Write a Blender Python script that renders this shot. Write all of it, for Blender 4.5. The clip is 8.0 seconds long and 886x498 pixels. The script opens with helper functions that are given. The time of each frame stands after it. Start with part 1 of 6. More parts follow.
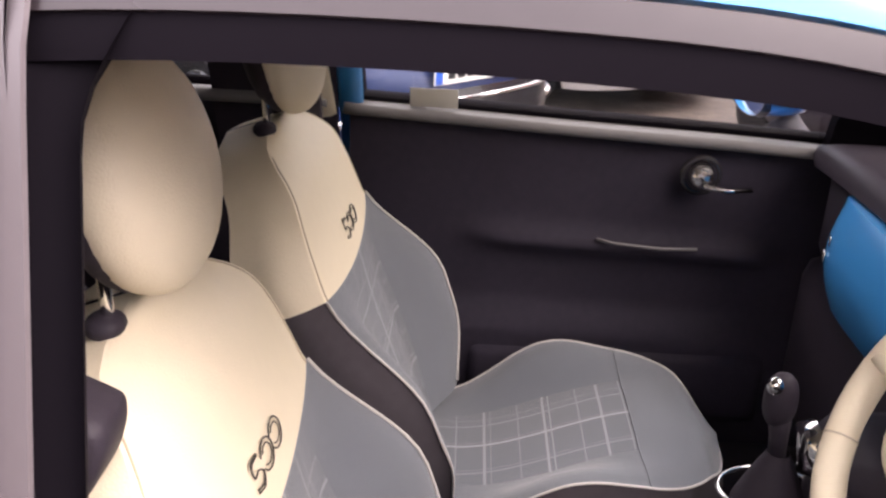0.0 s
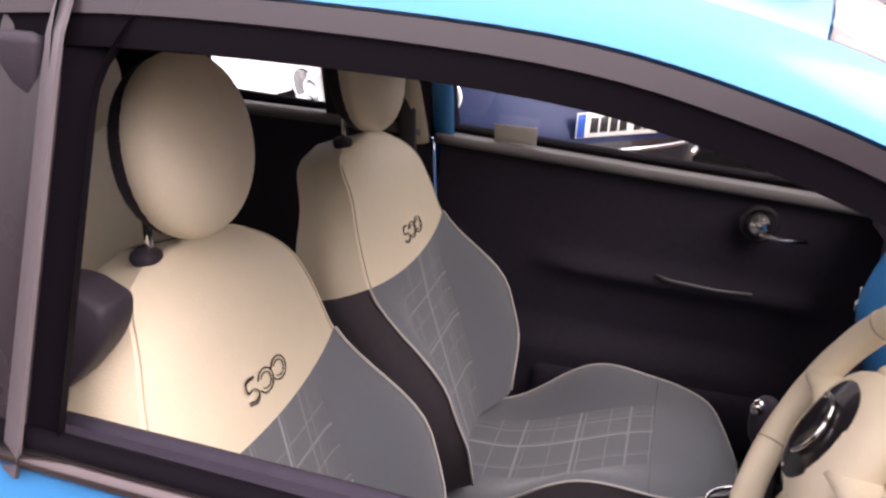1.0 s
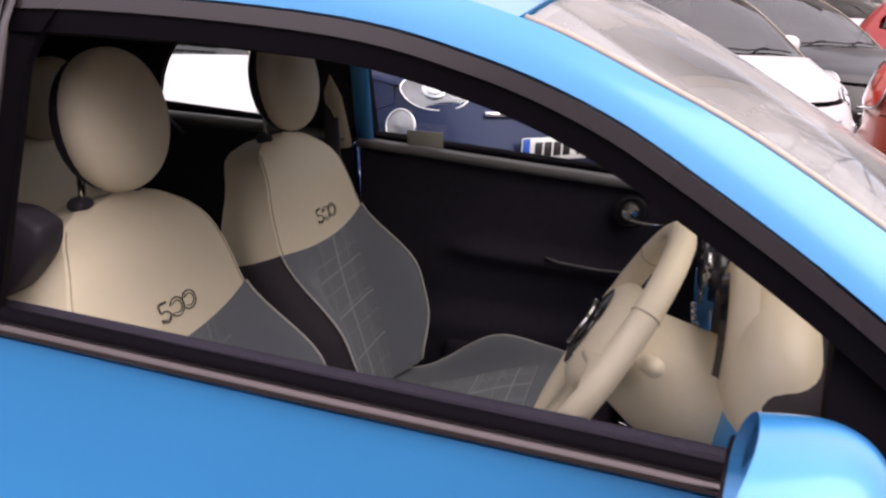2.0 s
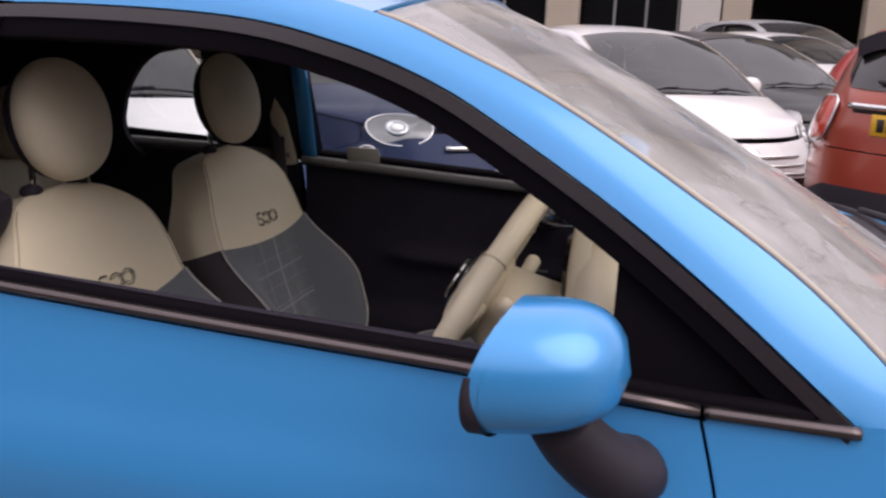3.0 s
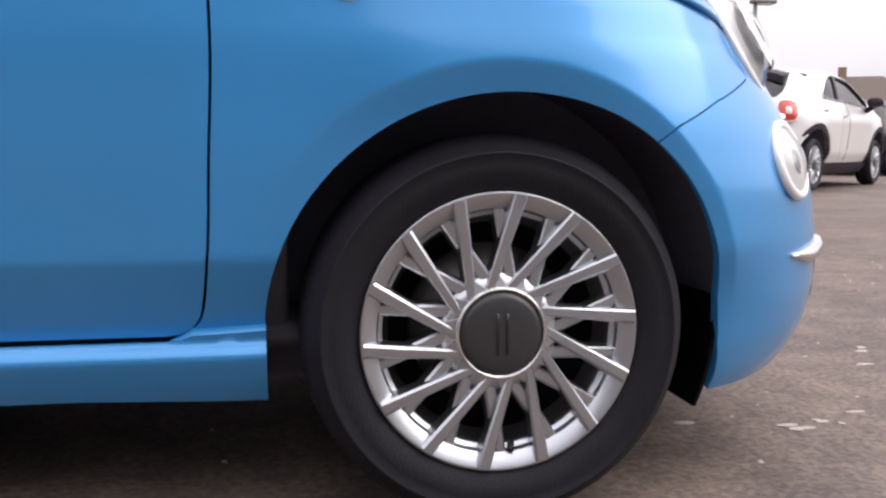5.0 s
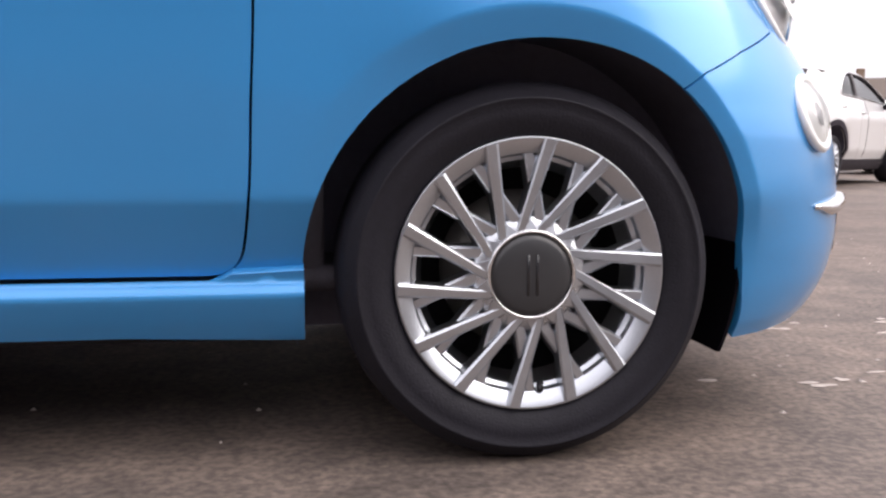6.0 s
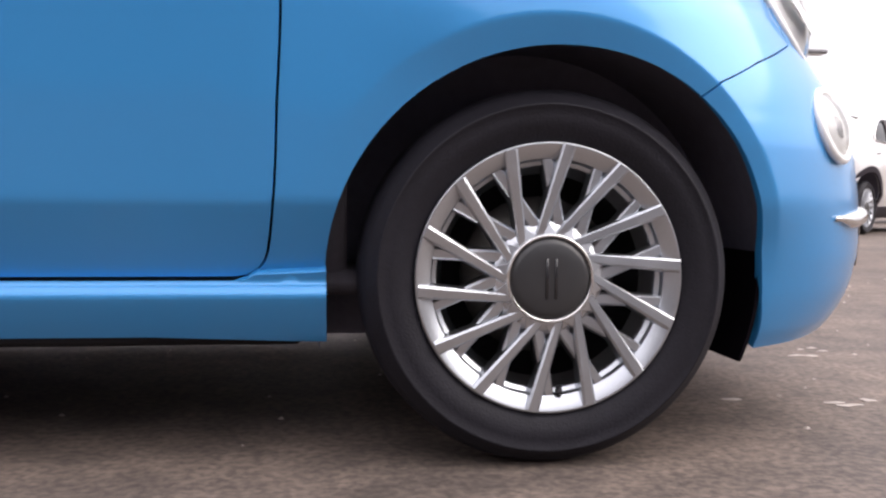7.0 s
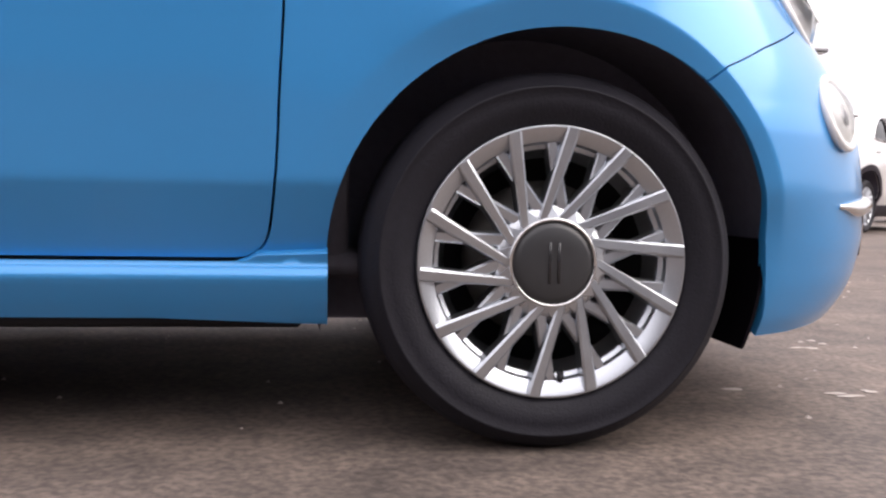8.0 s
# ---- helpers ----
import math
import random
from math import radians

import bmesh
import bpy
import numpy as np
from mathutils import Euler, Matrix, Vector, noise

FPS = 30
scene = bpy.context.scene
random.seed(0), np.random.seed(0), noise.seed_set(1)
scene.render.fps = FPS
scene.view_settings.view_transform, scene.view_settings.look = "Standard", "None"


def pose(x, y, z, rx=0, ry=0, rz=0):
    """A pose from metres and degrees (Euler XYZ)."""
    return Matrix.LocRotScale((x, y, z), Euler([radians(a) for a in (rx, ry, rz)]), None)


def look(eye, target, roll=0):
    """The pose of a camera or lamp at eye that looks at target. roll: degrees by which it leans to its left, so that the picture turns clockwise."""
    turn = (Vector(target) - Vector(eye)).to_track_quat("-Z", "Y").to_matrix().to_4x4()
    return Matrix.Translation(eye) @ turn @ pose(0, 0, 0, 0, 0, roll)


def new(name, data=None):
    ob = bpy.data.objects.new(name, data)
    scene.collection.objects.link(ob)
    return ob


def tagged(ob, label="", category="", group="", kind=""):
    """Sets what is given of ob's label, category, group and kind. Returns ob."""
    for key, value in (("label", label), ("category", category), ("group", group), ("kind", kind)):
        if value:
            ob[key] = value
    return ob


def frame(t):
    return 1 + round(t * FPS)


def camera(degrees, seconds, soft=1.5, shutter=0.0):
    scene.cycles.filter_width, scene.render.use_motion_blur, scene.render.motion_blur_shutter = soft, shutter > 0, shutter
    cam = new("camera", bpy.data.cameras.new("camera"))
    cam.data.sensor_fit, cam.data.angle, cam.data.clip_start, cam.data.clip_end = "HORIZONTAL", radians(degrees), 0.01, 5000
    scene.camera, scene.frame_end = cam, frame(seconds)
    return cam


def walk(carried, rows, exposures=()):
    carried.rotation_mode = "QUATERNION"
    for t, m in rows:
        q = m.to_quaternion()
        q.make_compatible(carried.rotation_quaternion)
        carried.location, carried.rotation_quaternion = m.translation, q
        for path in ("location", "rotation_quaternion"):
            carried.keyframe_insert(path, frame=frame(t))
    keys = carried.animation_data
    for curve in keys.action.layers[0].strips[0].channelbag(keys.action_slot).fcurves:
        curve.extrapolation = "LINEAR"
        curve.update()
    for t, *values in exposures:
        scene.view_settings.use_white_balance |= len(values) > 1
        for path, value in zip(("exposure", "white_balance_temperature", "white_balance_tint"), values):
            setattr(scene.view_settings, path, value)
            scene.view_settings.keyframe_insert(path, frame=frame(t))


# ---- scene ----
import functools

cam = camera(50.6, 8.0, soft=2.4, shutter=0.22)
EXPOSURES = [(0, 1.9, 6900, 24), (0.5, 1.45, 6900, 27), (1.0, 1.25, 6850, 27), (1.7, 0.6, 6700, 24), (3.0, -0.15, 6550, 21), (4.0, -0.3, 6550, 18), (4.5, -0.4, 6550, 16), (5.0, 0.22, 6500, 15), (6.5, 0.42, 6500, 15), (8.0, 0.42, 6550, 15)]
PATH = [
    (0, (-1.257, -1.107, 1.439), (-1.29, 0.745, 0.684), 2.4),
    (0.5, (-1.096, -1.203, 1.465), (-1.405, 0.641, 0.756), 3.4),
    (1, (-1.001, -1.297, 1.449), (-1.431, 0.542, 0.79), 3.8),
    (1.5, (-0.868, -1.458, 1.447), (-1.306, 0.405, 0.864), 4.4),
    (1.7, (-0.818, -1.51, 1.441), (-1.239, 0.357, 0.86), 3.8),
    (2.8, (-0.524, -1.74, 1.376), (-1.013, 0.142, 0.908), 2.1),
    (3, (-0.505, -1.78, 1.362), (-0.951, 0.117, 0.913), 2.3),
    (3.5, (-0.462, -1.939, 1.271), (-0.562, 0.024, 0.902), 1.9),
    (4, (-0.398, -2.022, 1.098), (-0.265, -0.054, 0.763), 2.8),
    (4.5, (-0.358, -2.039, 0.762), (-0.019, -0.08, 0.553), 2.8),
    (5, (-0.322, -2.083, 0.563), (0.029, -0.126, 0.342), 0.2),
    (5.2, (-0.323, -2.104, 0.539), (0.021, -0.149, 0.295), 0.4),
    (6.3, (-0.362, -2.138, 0.451), (-0.068, -0.167, 0.284), -0.0),
    (6.5, (-0.342, -2.148, 0.43), (-0.082, -0.169, 0.306), 0.4),
    (7, (-0.342, -2.161, 0.411), (-0.089, -0.18, 0.302), 0.5),
    (7.5, (-0.347, -2.155, 0.402), (-0.091, -0.176, 0.278), 0.9),
    (8, (-0.347, -2.152, 0.391), (-0.09, -0.172, 0.273), 1.1),
]
walk(cam, [(t, look(eye, target, roll)) for t, eye, target, roll in PATH], exposures=EXPOSURES)

# ---- daylight: bright overcast ----
world = bpy.data.worlds.new("overcast")
scene.world = world
world.use_nodes = True
wn, wl = world.node_tree.nodes, world.node_tree.links
sky = wn.new("ShaderNodeTexSky")
sky.sky_type, sky.sun_disc = "NISHITA", False
sky.sun_elevation, sky.sun_rotation = radians(46), radians(108)
sky.dust_density, sky.air_density = 4.0, 1.0
cloud = wn.new("ShaderNodeTexNoise")
cloud.inputs["Scale"].default_value = 2.2
cloud.inputs["Detail"].default_value = 4.0
cloud_ramp = wn.new("ShaderNodeValToRGB")
cloud_ramp.color_ramp.elements[0].position, cloud_ramp.color_ramp.elements[0].color = 0.3, (6.3, 6.2, 6.5, 1)
cloud_ramp.color_ramp.elements[1].position, cloud_ramp.color_ramp.elements[1].color = 0.7, (9.5, 9.2, 9.4, 1)
wmix = wn.new("ShaderNodeMixRGB")
wmix.inputs[0].default_value = 0.85
wl.new(cloud.outputs["Fac"], cloud_ramp.inputs[0])
wl.new(sky.outputs[0], wmix.inputs[1])
wl.new(cloud_ramp.outputs[0], wmix.inputs[2])
place = wn.new("ShaderNodeTexCoord")
height = wn.new("ShaderNodeSeparateXYZ")
wl.new(place.outputs["Generated"], height.inputs[0])
zenith = wn.new("ShaderNodeMapRange")
zenith.inputs["From Min"].default_value, zenith.inputs["From Max"].default_value = 0.0, 1.0
zenith.inputs["To Min"].default_value, zenith.inputs["To Max"].default_value = 0.84, 2.0
wl.new(height.outputs["Z"], zenith.inputs["Value"])
overcast = wn.new("ShaderNodeMixRGB")
overcast.blend_type = "MULTIPLY"
overcast.inputs[0].default_value = 1.0
wl.new(wmix.outputs[0], overcast.inputs[1])
wl.new(zenith.outputs[0], overcast.inputs[2])
wl.new(overcast.outputs[0], wn["Background"].inputs["Color"])
wn["Background"].inputs["Strength"].default_value = 0.13

sun = new("sun", bpy.data.lights.new("sun", "SUN"))
sun.data.energy, sun.data.angle, sun.data.color = 1.8, radians(60), (1.0, 0.96, 0.9)
sun.matrix_world = look((5.5, -1.8, 6.0), (0, 0, 0))

# ---- materials ----
def material(name, colour, rough=0.5, metal=0.0, vary=0.12, scale=6.0, fine=60.0, bump=0.0, bump_scale=200.0,
             coat=0.0, coat_rough=0.03, specular=0.5, rough_vary=0.1, sheen=0.0, tint=None):
    """A Principled surface with stains at two scales and fine relief."""
    m = bpy.data.materials.new(name)
    m.use_nodes = True
    n, l = m.node_tree.nodes, m.node_tree.links
    p = n["Principled BSDF"]
    p.inputs["Metallic"].default_value = metal
    p.inputs["Coat Weight"].default_value = coat
    p.inputs["Coat Roughness"].default_value = coat_rough
    p.inputs["Specular IOR Level"].default_value = specular
    p.inputs["Sheen Weight"].default_value = sheen
    tc = n.new("ShaderNodeTexCoord")
    big, small = n.new("ShaderNodeTexNoise"), n.new("ShaderNodeTexNoise")
    big.inputs["Scale"].default_value, small.inputs["Scale"].default_value = scale, fine
    big.inputs["Detail"].default_value, small.inputs["Detail"].default_value = 4, 3
    add = n.new("ShaderNodeMath")
    add.operation = "ADD"
    half = n.new("ShaderNodeMath")
    half.operation = "MULTIPLY"
    half.inputs[1].default_value = 0.5
    ramp = n.new("ShaderNodeMixRGB")
    low = [c * (1 - vary) for c in colour]
    high = [min(1.0, c * (1 + vary)) for c in (tint or colour)]
    ramp.inputs[1].default_value, ramp.inputs[2].default_value = (*low, 1), (*high, 1)
    for tex in (big, small):
        l.new(tc.outputs["Object"], tex.inputs["Vector"])
    l.new(big.outputs["Fac"], add.inputs[0])
    l.new(small.outputs["Fac"], add.inputs[1])
    l.new(add.outputs[0], half.inputs[0])
    l.new(half.outputs[0], ramp.inputs[0])
    l.new(ramp.outputs[0], p.inputs["Base Color"])
    mr = n.new("ShaderNodeMapRange")
    mr.inputs["To Min"].default_value = max(0.0, rough - rough_vary)
    mr.inputs["To Max"].default_value = min(1.0, rough + rough_vary)
    l.new(big.outputs["Fac"], mr.inputs["Value"])
    l.new(mr.outputs[0], p.inputs["Roughness"])
    if bump:
        grain, b = n.new("ShaderNodeTexNoise"), n.new("ShaderNodeBump")
        grain.inputs["Scale"].default_value = bump_scale
        b.inputs["Strength"].default_value, b.inputs["Distance"].default_value = bump, 0.002
        l.new(tc.outputs["Object"], grain.inputs["Vector"])
        l.new(grain.outputs["Fac"], b.inputs["Height"])
        l.new(b.outputs[0], p.inputs["Normal"])
    return m


def paint(name, colour, metal=0.25, rough=0.32, coat=0.9, specular=0.5):
    """Metallic car lacquer: flakes under a clear coat, with a breath of road dust."""
    return material(name, colour, rough=rough, metal=metal, vary=0.08, scale=3.4, fine=900.0, coat=coat, specular=specular, coat_rough=0.11, rough_vary=0.05)


def glass(name, tint, gloss_rough=0.0, ior=1.5, haze=0.0):
    m = bpy.data.materials.new(name)
    m.use_nodes = True
    n, l = m.node_tree.nodes, m.node_tree.links
    n.remove(n["Principled BSDF"])
    clear, gloss, mix, fres = (n.new("ShaderNodeBsdfTransparent"), n.new("ShaderNodeBsdfGlossy"), n.new("ShaderNodeMixShader"), n.new("ShaderNodeFresnel"))
    clear.inputs["Color"].default_value = (*tint, 1)
    gloss.inputs["Roughness"].default_value = gloss_rough
    fres.inputs["IOR"].default_value = ior
    l.new(fres.outputs[0], mix.inputs[0])
    l.new(clear.outputs[0], mix.inputs[1])
    l.new(gloss.outputs[0], mix.inputs[2])
    last = mix
    if haze:
        # a patchy pale haze: reflected sky put into the glass as diffuse colour
        film, over, patch, level = (n.new("ShaderNodeBsdfDiffuse"), n.new("ShaderNodeMixShader"), n.new("ShaderNodeTexNoise"), n.new("ShaderNodeMapRange"))
        film.inputs["Color"].default_value = (0.70, 0.685, 0.66, 1)
        patch.inputs["Scale"].default_value, patch.inputs["Detail"].default_value = 5.0, 6.0
        place = n.new("ShaderNodeTexCoord")
        l.new(place.outputs["Object"], patch.inputs["Vector"])
        level.inputs["From Min"].default_value, level.inputs["From Max"].default_value = 0.3, 0.7
        level.inputs["To Min"].default_value, level.inputs["To Max"].default_value = haze * 0.5, haze * 1.5
        l.new(patch.outputs["Fac"], level.inputs["Value"])
        l.new(level.outputs[0], over.inputs[0])
        l.new(mix.outputs[0], over.inputs[1])
        l.new(film.outputs[0], over.inputs[2])
        last = over
    l.new(last.outputs[0], n["Material Output"].inputs["Surface"])
    return m


def stripes(name, ground, line, axes, lines, width=0.004):
    """Woven cloth with a check of pale lines: axes are the two object axes, lines their positions."""
    m = material(name, ground, rough=0.9, vary=0.18, scale=25, fine=400, bump=0.5, bump_scale=700, sheen=0.3)
    n, l = m.node_tree.nodes, m.node_tree.links
    p = n["Principled BSDF"]
    tc, sep = n.new("ShaderNodeTexCoord"), n.new("ShaderNodeSeparateXYZ")
    l.new(tc.outputs["UV"], sep.inputs[0])
    total = None
    for axis, places in zip(axes, lines):
        for where, w, strength in places:
            d = n.new("ShaderNodeMath")
            d.operation = "COMPARE"
            d.inputs[1].default_value, d.inputs[2].default_value = where, w
            l.new(sep.outputs[axis], d.inputs[0])
            k = n.new("ShaderNodeMath")
            k.operation = "MULTIPLY"
            k.inputs[1].default_value = strength
            l.new(d.outputs[0], k.inputs[0])
            if total is None:
                total = k
            else:
                s = n.new("ShaderNodeMath")
                s.operation = "MAXIMUM"
                l.new(total.outputs[0], s.inputs[0])
                l.new(k.outputs[0], s.inputs[1])
                total = s
    mix = n.new("ShaderNodeMixRGB")
    l.new(total.outputs[0], mix.inputs[0])
    l.new(p.inputs["Base Color"].links[0].from_socket, mix.inputs[1])
    mix.inputs[2].default_value = (*line, 1)
    l.new(mix.outputs[0], p.inputs["Base Color"])
    return m


SKY_BLUE = paint("sky_blue_lacquer", (0.029, 0.268, 0.612))
NAVY = paint("navy_lacquer", (0.006, 0.014, 0.052), coat=0.12, specular=0.2)
WHITE_PAINT = paint("white_lacquer", (0.68, 0.67, 0.665), metal=0.0)
RED_PAINT = paint("copper_red_lacquer", (0.38, 0.055, 0.025))
GREY_PAINT = paint("graphite_lacquer", (0.010, 0.010, 0.013), metal=0.1, coat=0.3, specular=0.3)
SCARLET = paint("scarlet_lacquer", (0.45, 0.03, 0.025))
SILVER_PAINT = paint("silver_lacquer", (0.42, 0.43, 0.45))
BLACK_PLASTIC = material("black_plastic", (0.028, 0.023, 0.031), rough=0.55, vary=0.3, bump=0.25, bump_scale=500, specular=0.22)
GLOSS_BLACK = material("gloss_black_trim", (0.012, 0.011, 0.013), rough=0.2, vary=0.2, coat=0.4)
WINDOW_TRIM = material("satin_window_trim", (0.022, 0.017, 0.020), rough=0.28, vary=0.2, specular=0.38)
PILLAR_TRIM = material("satin_pillar_trim", (0.085, 0.074, 0.080), rough=0.38, vary=0.12)
BELT_TRIM = material("dark_chrome_trim", (0.11, 0.092, 0.092), rough=0.22, metal=0.9, vary=0.15)
SEAL = material("rubber_seal", (0.0045, 0.0035, 0.0055), rough=0.7, specular=0.04)
SEAL_HIGHLIGHT = material("highlight_screen_seal", (0.46, 0.40, 0.33), rough=0.4, vary=0.1)
# near-black for joints, and for places whose shade is put into colour
GAP_SHADE = material("gap_and_shade", (0.010, 0.009, 0.012), rough=0.8)
TYRE = material("tyre_rubber", (0.0125, 0.0117, 0.0160), rough=0.58, vary=0.5, scale=11, fine=90, bump=0.4, bump_scale=260, specular=0.2)
LINER = material("arch_liner", (0.15, 0.145, 0.185), rough=0.85, vary=0.3, bump=0.5, bump_scale=90, specular=0.15)
ALLOY = material("cast_alloy", (0.50, 0.52, 0.55), rough=0.32, metal=1.0, vary=0.12, scale=20, fine=240)
ALLOY_DIM = material("recessed_alloy", (0.56, 0.575, 0.60), rough=0.26, metal=0.85, vary=0.2, scale=20, fine=240)
CAP = material("wheel_cap_black", (0.03, 0.03, 0.032), rough=0.35, vary=0.2)
CHROME = material("chrome", (0.75, 0.74, 0.73), rough=0.08, metal=1.0, vary=0.03)
DISC = material("brake_disc", (0.16, 0.15, 0.14), rough=0.45, metal=0.8, vary=0.3)
LAMP_WHITE = material("lamp_reflector", (0.86, 0.86, 0.85), rough=0.22, metal=0.1, vary=0.12, scale=14)
LAMP_GLASS = glass("lamp_lens", (0.93, 0.93, 0.94))
LAMP_GREY = material("grey_reflector", (0.36, 0.36, 0.37), rough=0.25, metal=0.5, vary=0.25, scale=14)
RED_LENS = material("red_lens", (0.55, 0.045, 0.02), rough=0.15, vary=0.2, coat=1.0)
AMBER_LENS = material("pale_amber_lens", (0.74, 0.70, 0.64), rough=0.18, vary=0.15, coat=1.0)
CLEAR_GLASS = glass("window_glass", (0.80, 0.84, 0.83))
# the haze brightens the screen in place of the sky's reflection
SCREEN_GLASS = glass("windscreen_glass", (0.74, 0.78, 0.76), ior=2.8, haze=0.27)
TINT_GLASS = glass("tinted_glass", (0.10, 0.12, 0.13), ior=1.7, haze=0.02)
# near quarter pane, tinted darker than the far one to put shade behind it
DIM_QUARTER_GLASS = glass("quarter_glass", (0.34, 0.36, 0.37), ior=1.45)
IVORY = material("ivory_leatherette", (0.74, 0.655, 0.485), rough=0.55, vary=0.06, scale=5, fine=50, bump=0.25, bump_scale=420)
IVORY_PLASTIC = material("ivory_plastic", (0.74, 0.655, 0.485), rough=0.45, vary=0.05, bump=0.1, bump_scale=500)
GREY_CLOTH = material("grey_cloth", (0.112, 0.124, 0.140), rough=0.95, vary=0.15, scale=20, fine=500, bump=0.4, bump_scale=800, sheen=0.3)
DARK_CLOTH = material("black_cloth", (0.055, 0.047, 0.054), rough=0.95, vary=0.3, bump=0.3, bump_scale=800)
PIPING = material("pale_piping", (0.50, 0.48, 0.45), rough=0.6, vary=0.1)
THREAD = material("embroidery_thread", (0.035, 0.03, 0.025), rough=0.8, vary=0.3)
STITCH = material("seam_stitch", (0.42, 0.35, 0.25), rough=0.8)
HEADLINER = material("headliner", (0.42, 0.40, 0.37), rough=0.95, vary=0.1, bump=0.2, bump_scale=700)
DOOR_TRIM = material("door_trim_plastic", (0.032, 0.028, 0.040), rough=0.65, vary=0.3, bump=0.3, bump_scale=600, specular=0.1)
SILL_PLASTIC = material("grey_door_top", (0.16, 0.155, 0.155), rough=0.5, vary=0.12, bump=0.2, bump_scale=500)
CARPET = material("black_carpet", (0.06, 0.053, 0.063), rough=1.0, vary=0.4, bump=0.8, bump_scale=300)
PAPER = material("paper_card", (0.62, 0.60, 0.52), rough=0.8, vary=0.06)
PLATE_WHITE = material("plate_white", (0.78, 0.77, 0.74), rough=0.35, vary=0.04)
PLATE_YELLOW = material("plate_yellow", (0.75, 0.42, 0.02), rough=0.35, vary=0.06)
PLATE_BLUE = material("plate_band_blue", (0.01, 0.08, 0.42), rough=0.35)
PLATE_INK = material("plate_ink", (0.01, 0.01, 0.012), rough=0.5)


# ---- mesh helpers ----
def part(name, data, mat, parent=None, label="", smooth=True, normals=None, uv=None):
    """Links (vertices, faces) or a bmesh as one mesh object under a thing or a part."""
    me = bpy.data.meshes.new(name)
    if isinstance(data, bmesh.types.BMesh):
        data.to_mesh(me)
        data.free()
    else:
        me.from_pydata([tuple(v) for v in data[0]], [], data[1])
    me.materials.append(mat)
    if smooth:
        me.polygons.foreach_set("use_smooth", [True] * len(me.polygons))
    if normals is not None:
        me.normals_split_custom_set_from_vertices([tuple(v) for v in normals])
    if uv is not None:
        layer = me.uv_layers.new(name="UVMap")
        for loop in me.loops:
            layer.data[loop.index].uv = uv[loop.vertex_index]
    me.update()
    ob = new(name, me)
    if parent is not None:
        ob.parent = parent
    if label:
        ob["label"] = label
    return ob


def curve(points, t):
    """A smooth curve through control points, t from 0 to 1."""
    n = len(points) - 1
    f = min(max(t, 0.0), 1.0) * n
    i = min(int(f), n - 1)
    f -= i
    p = [Vector(points[min(max(k, 0), n)]) for k in (i - 1, i, i + 1, i + 2)]
    if i == 0:
        p[0] = 2 * p[1] - p[2]
    if i == n - 1:
        p[3] = 2 * p[2] - p[1]
    return 0.5 * (2 * p[1] + (p[2] - p[0]) * f + (2 * p[0] - 5 * p[1] + 4 * p[2] - p[3]) * f**2 + (3 * p[1] - p[0] - 3 * p[2] + p[3]) * f**3)


def smoothstep(a, b, x):
    t = min(1.0, max(0.0, (x - a) / (b - a)))
    return t * t * (3 - 2 * t)


def sheet(fn, nu, nv, flip=False):
    """A grid of fn(u, v), u and v from 0 to 1."""
    verts = [fn(i / nu, j / nv) for i in range(nu + 1) for j in range(nv + 1)]
    faces = []
    for i in range(nu):
        for j in range(nv):
            a, b = i * (nv + 1) + j, (i + 1) * (nv + 1) + j
            faces.append((a, a + 1, b + 1, b) if flip else (a, b, b + 1, a + 1))
    return verts, faces


def skirted(data, depth, towards=None):
    """Adds a rim that folds inward by depth round every free border, so that a sheet shows its thickness."""
    bm = bmesh.new()
    vs = [bm.verts.new(v) for v in data[0]]
    for f in data[1]:
        try:
            bm.faces.new([vs[k] for k in f])
        except ValueError:
            pass
    bmesh.ops.remove_doubles(bm, verts=bm.verts, dist=1e-5)
    bm.normal_update()
    rim = [e for e in bm.edges if len(e.link_faces) == 1]
    for e in rim:
        e.smooth = False
    inner = {}
    for e in rim:
        for v in e.verts:
            if v not in inner:
                d = Vector(towards) * depth if towards else -v.normal * depth
                inner[v] = bm.verts.new(v.co + d)
    for e in rim:
        f = e.link_faces[0]
        loop = next(lp for lp in f.loops if lp.edge == e)
        a, b = loop.vert, loop.link_loop_next.vert
        try:
            bm.faces.new((b, a, inner[a], inner[b]))
        except ValueError:
            pass
    return bm


def mirrored(data):
    return [Vector((v[0], -v[1], v[2])) for v in data[0]], [tuple(reversed(f)) for f in data[1]]


def tube(points, radius, sides=10, closed=False, squash=1.0):
    """A round bar along points; radius a number or one per point."""
    pts = [Vector(p) for p in points]
    n = len(pts)
    radii = radius if isinstance(radius, (list, tuple)) else [radius] * n
    verts, faces = [], []
    up = Vector((0, 0, 1))
    for k, p in enumerate(pts):
        d = (pts[(k + 1) % n] - pts[k - 1]) if closed else (pts[min(k + 1, n - 1)] - pts[max(k - 1, 0)])
        d.normalize()
        ref = up if abs(d.z) < 0.95 else Vector((0, 1, 0))
        a = d.cross(ref).normalized()
        b = a.cross(d)
        for s in range(sides):
            ang = 2 * math.pi * s / sides
            verts.append(p + radii[k] * (math.cos(ang) * a + squash * math.sin(ang) * b))
    for k in range(n if closed else n - 1):
        for s in range(sides):
            i, j = k * sides + s, k * sides + (s + 1) % sides
            i2, j2 = ((k + 1) % n) * sides + s, ((k + 1) % n) * sides + (s + 1) % sides
            faces.append((i, j, j2, i2))
    if not closed:
        faces.append(tuple(reversed(range(sides))))
        faces.append(tuple(range((n - 1) * sides, n * sides)))
    return verts, faces


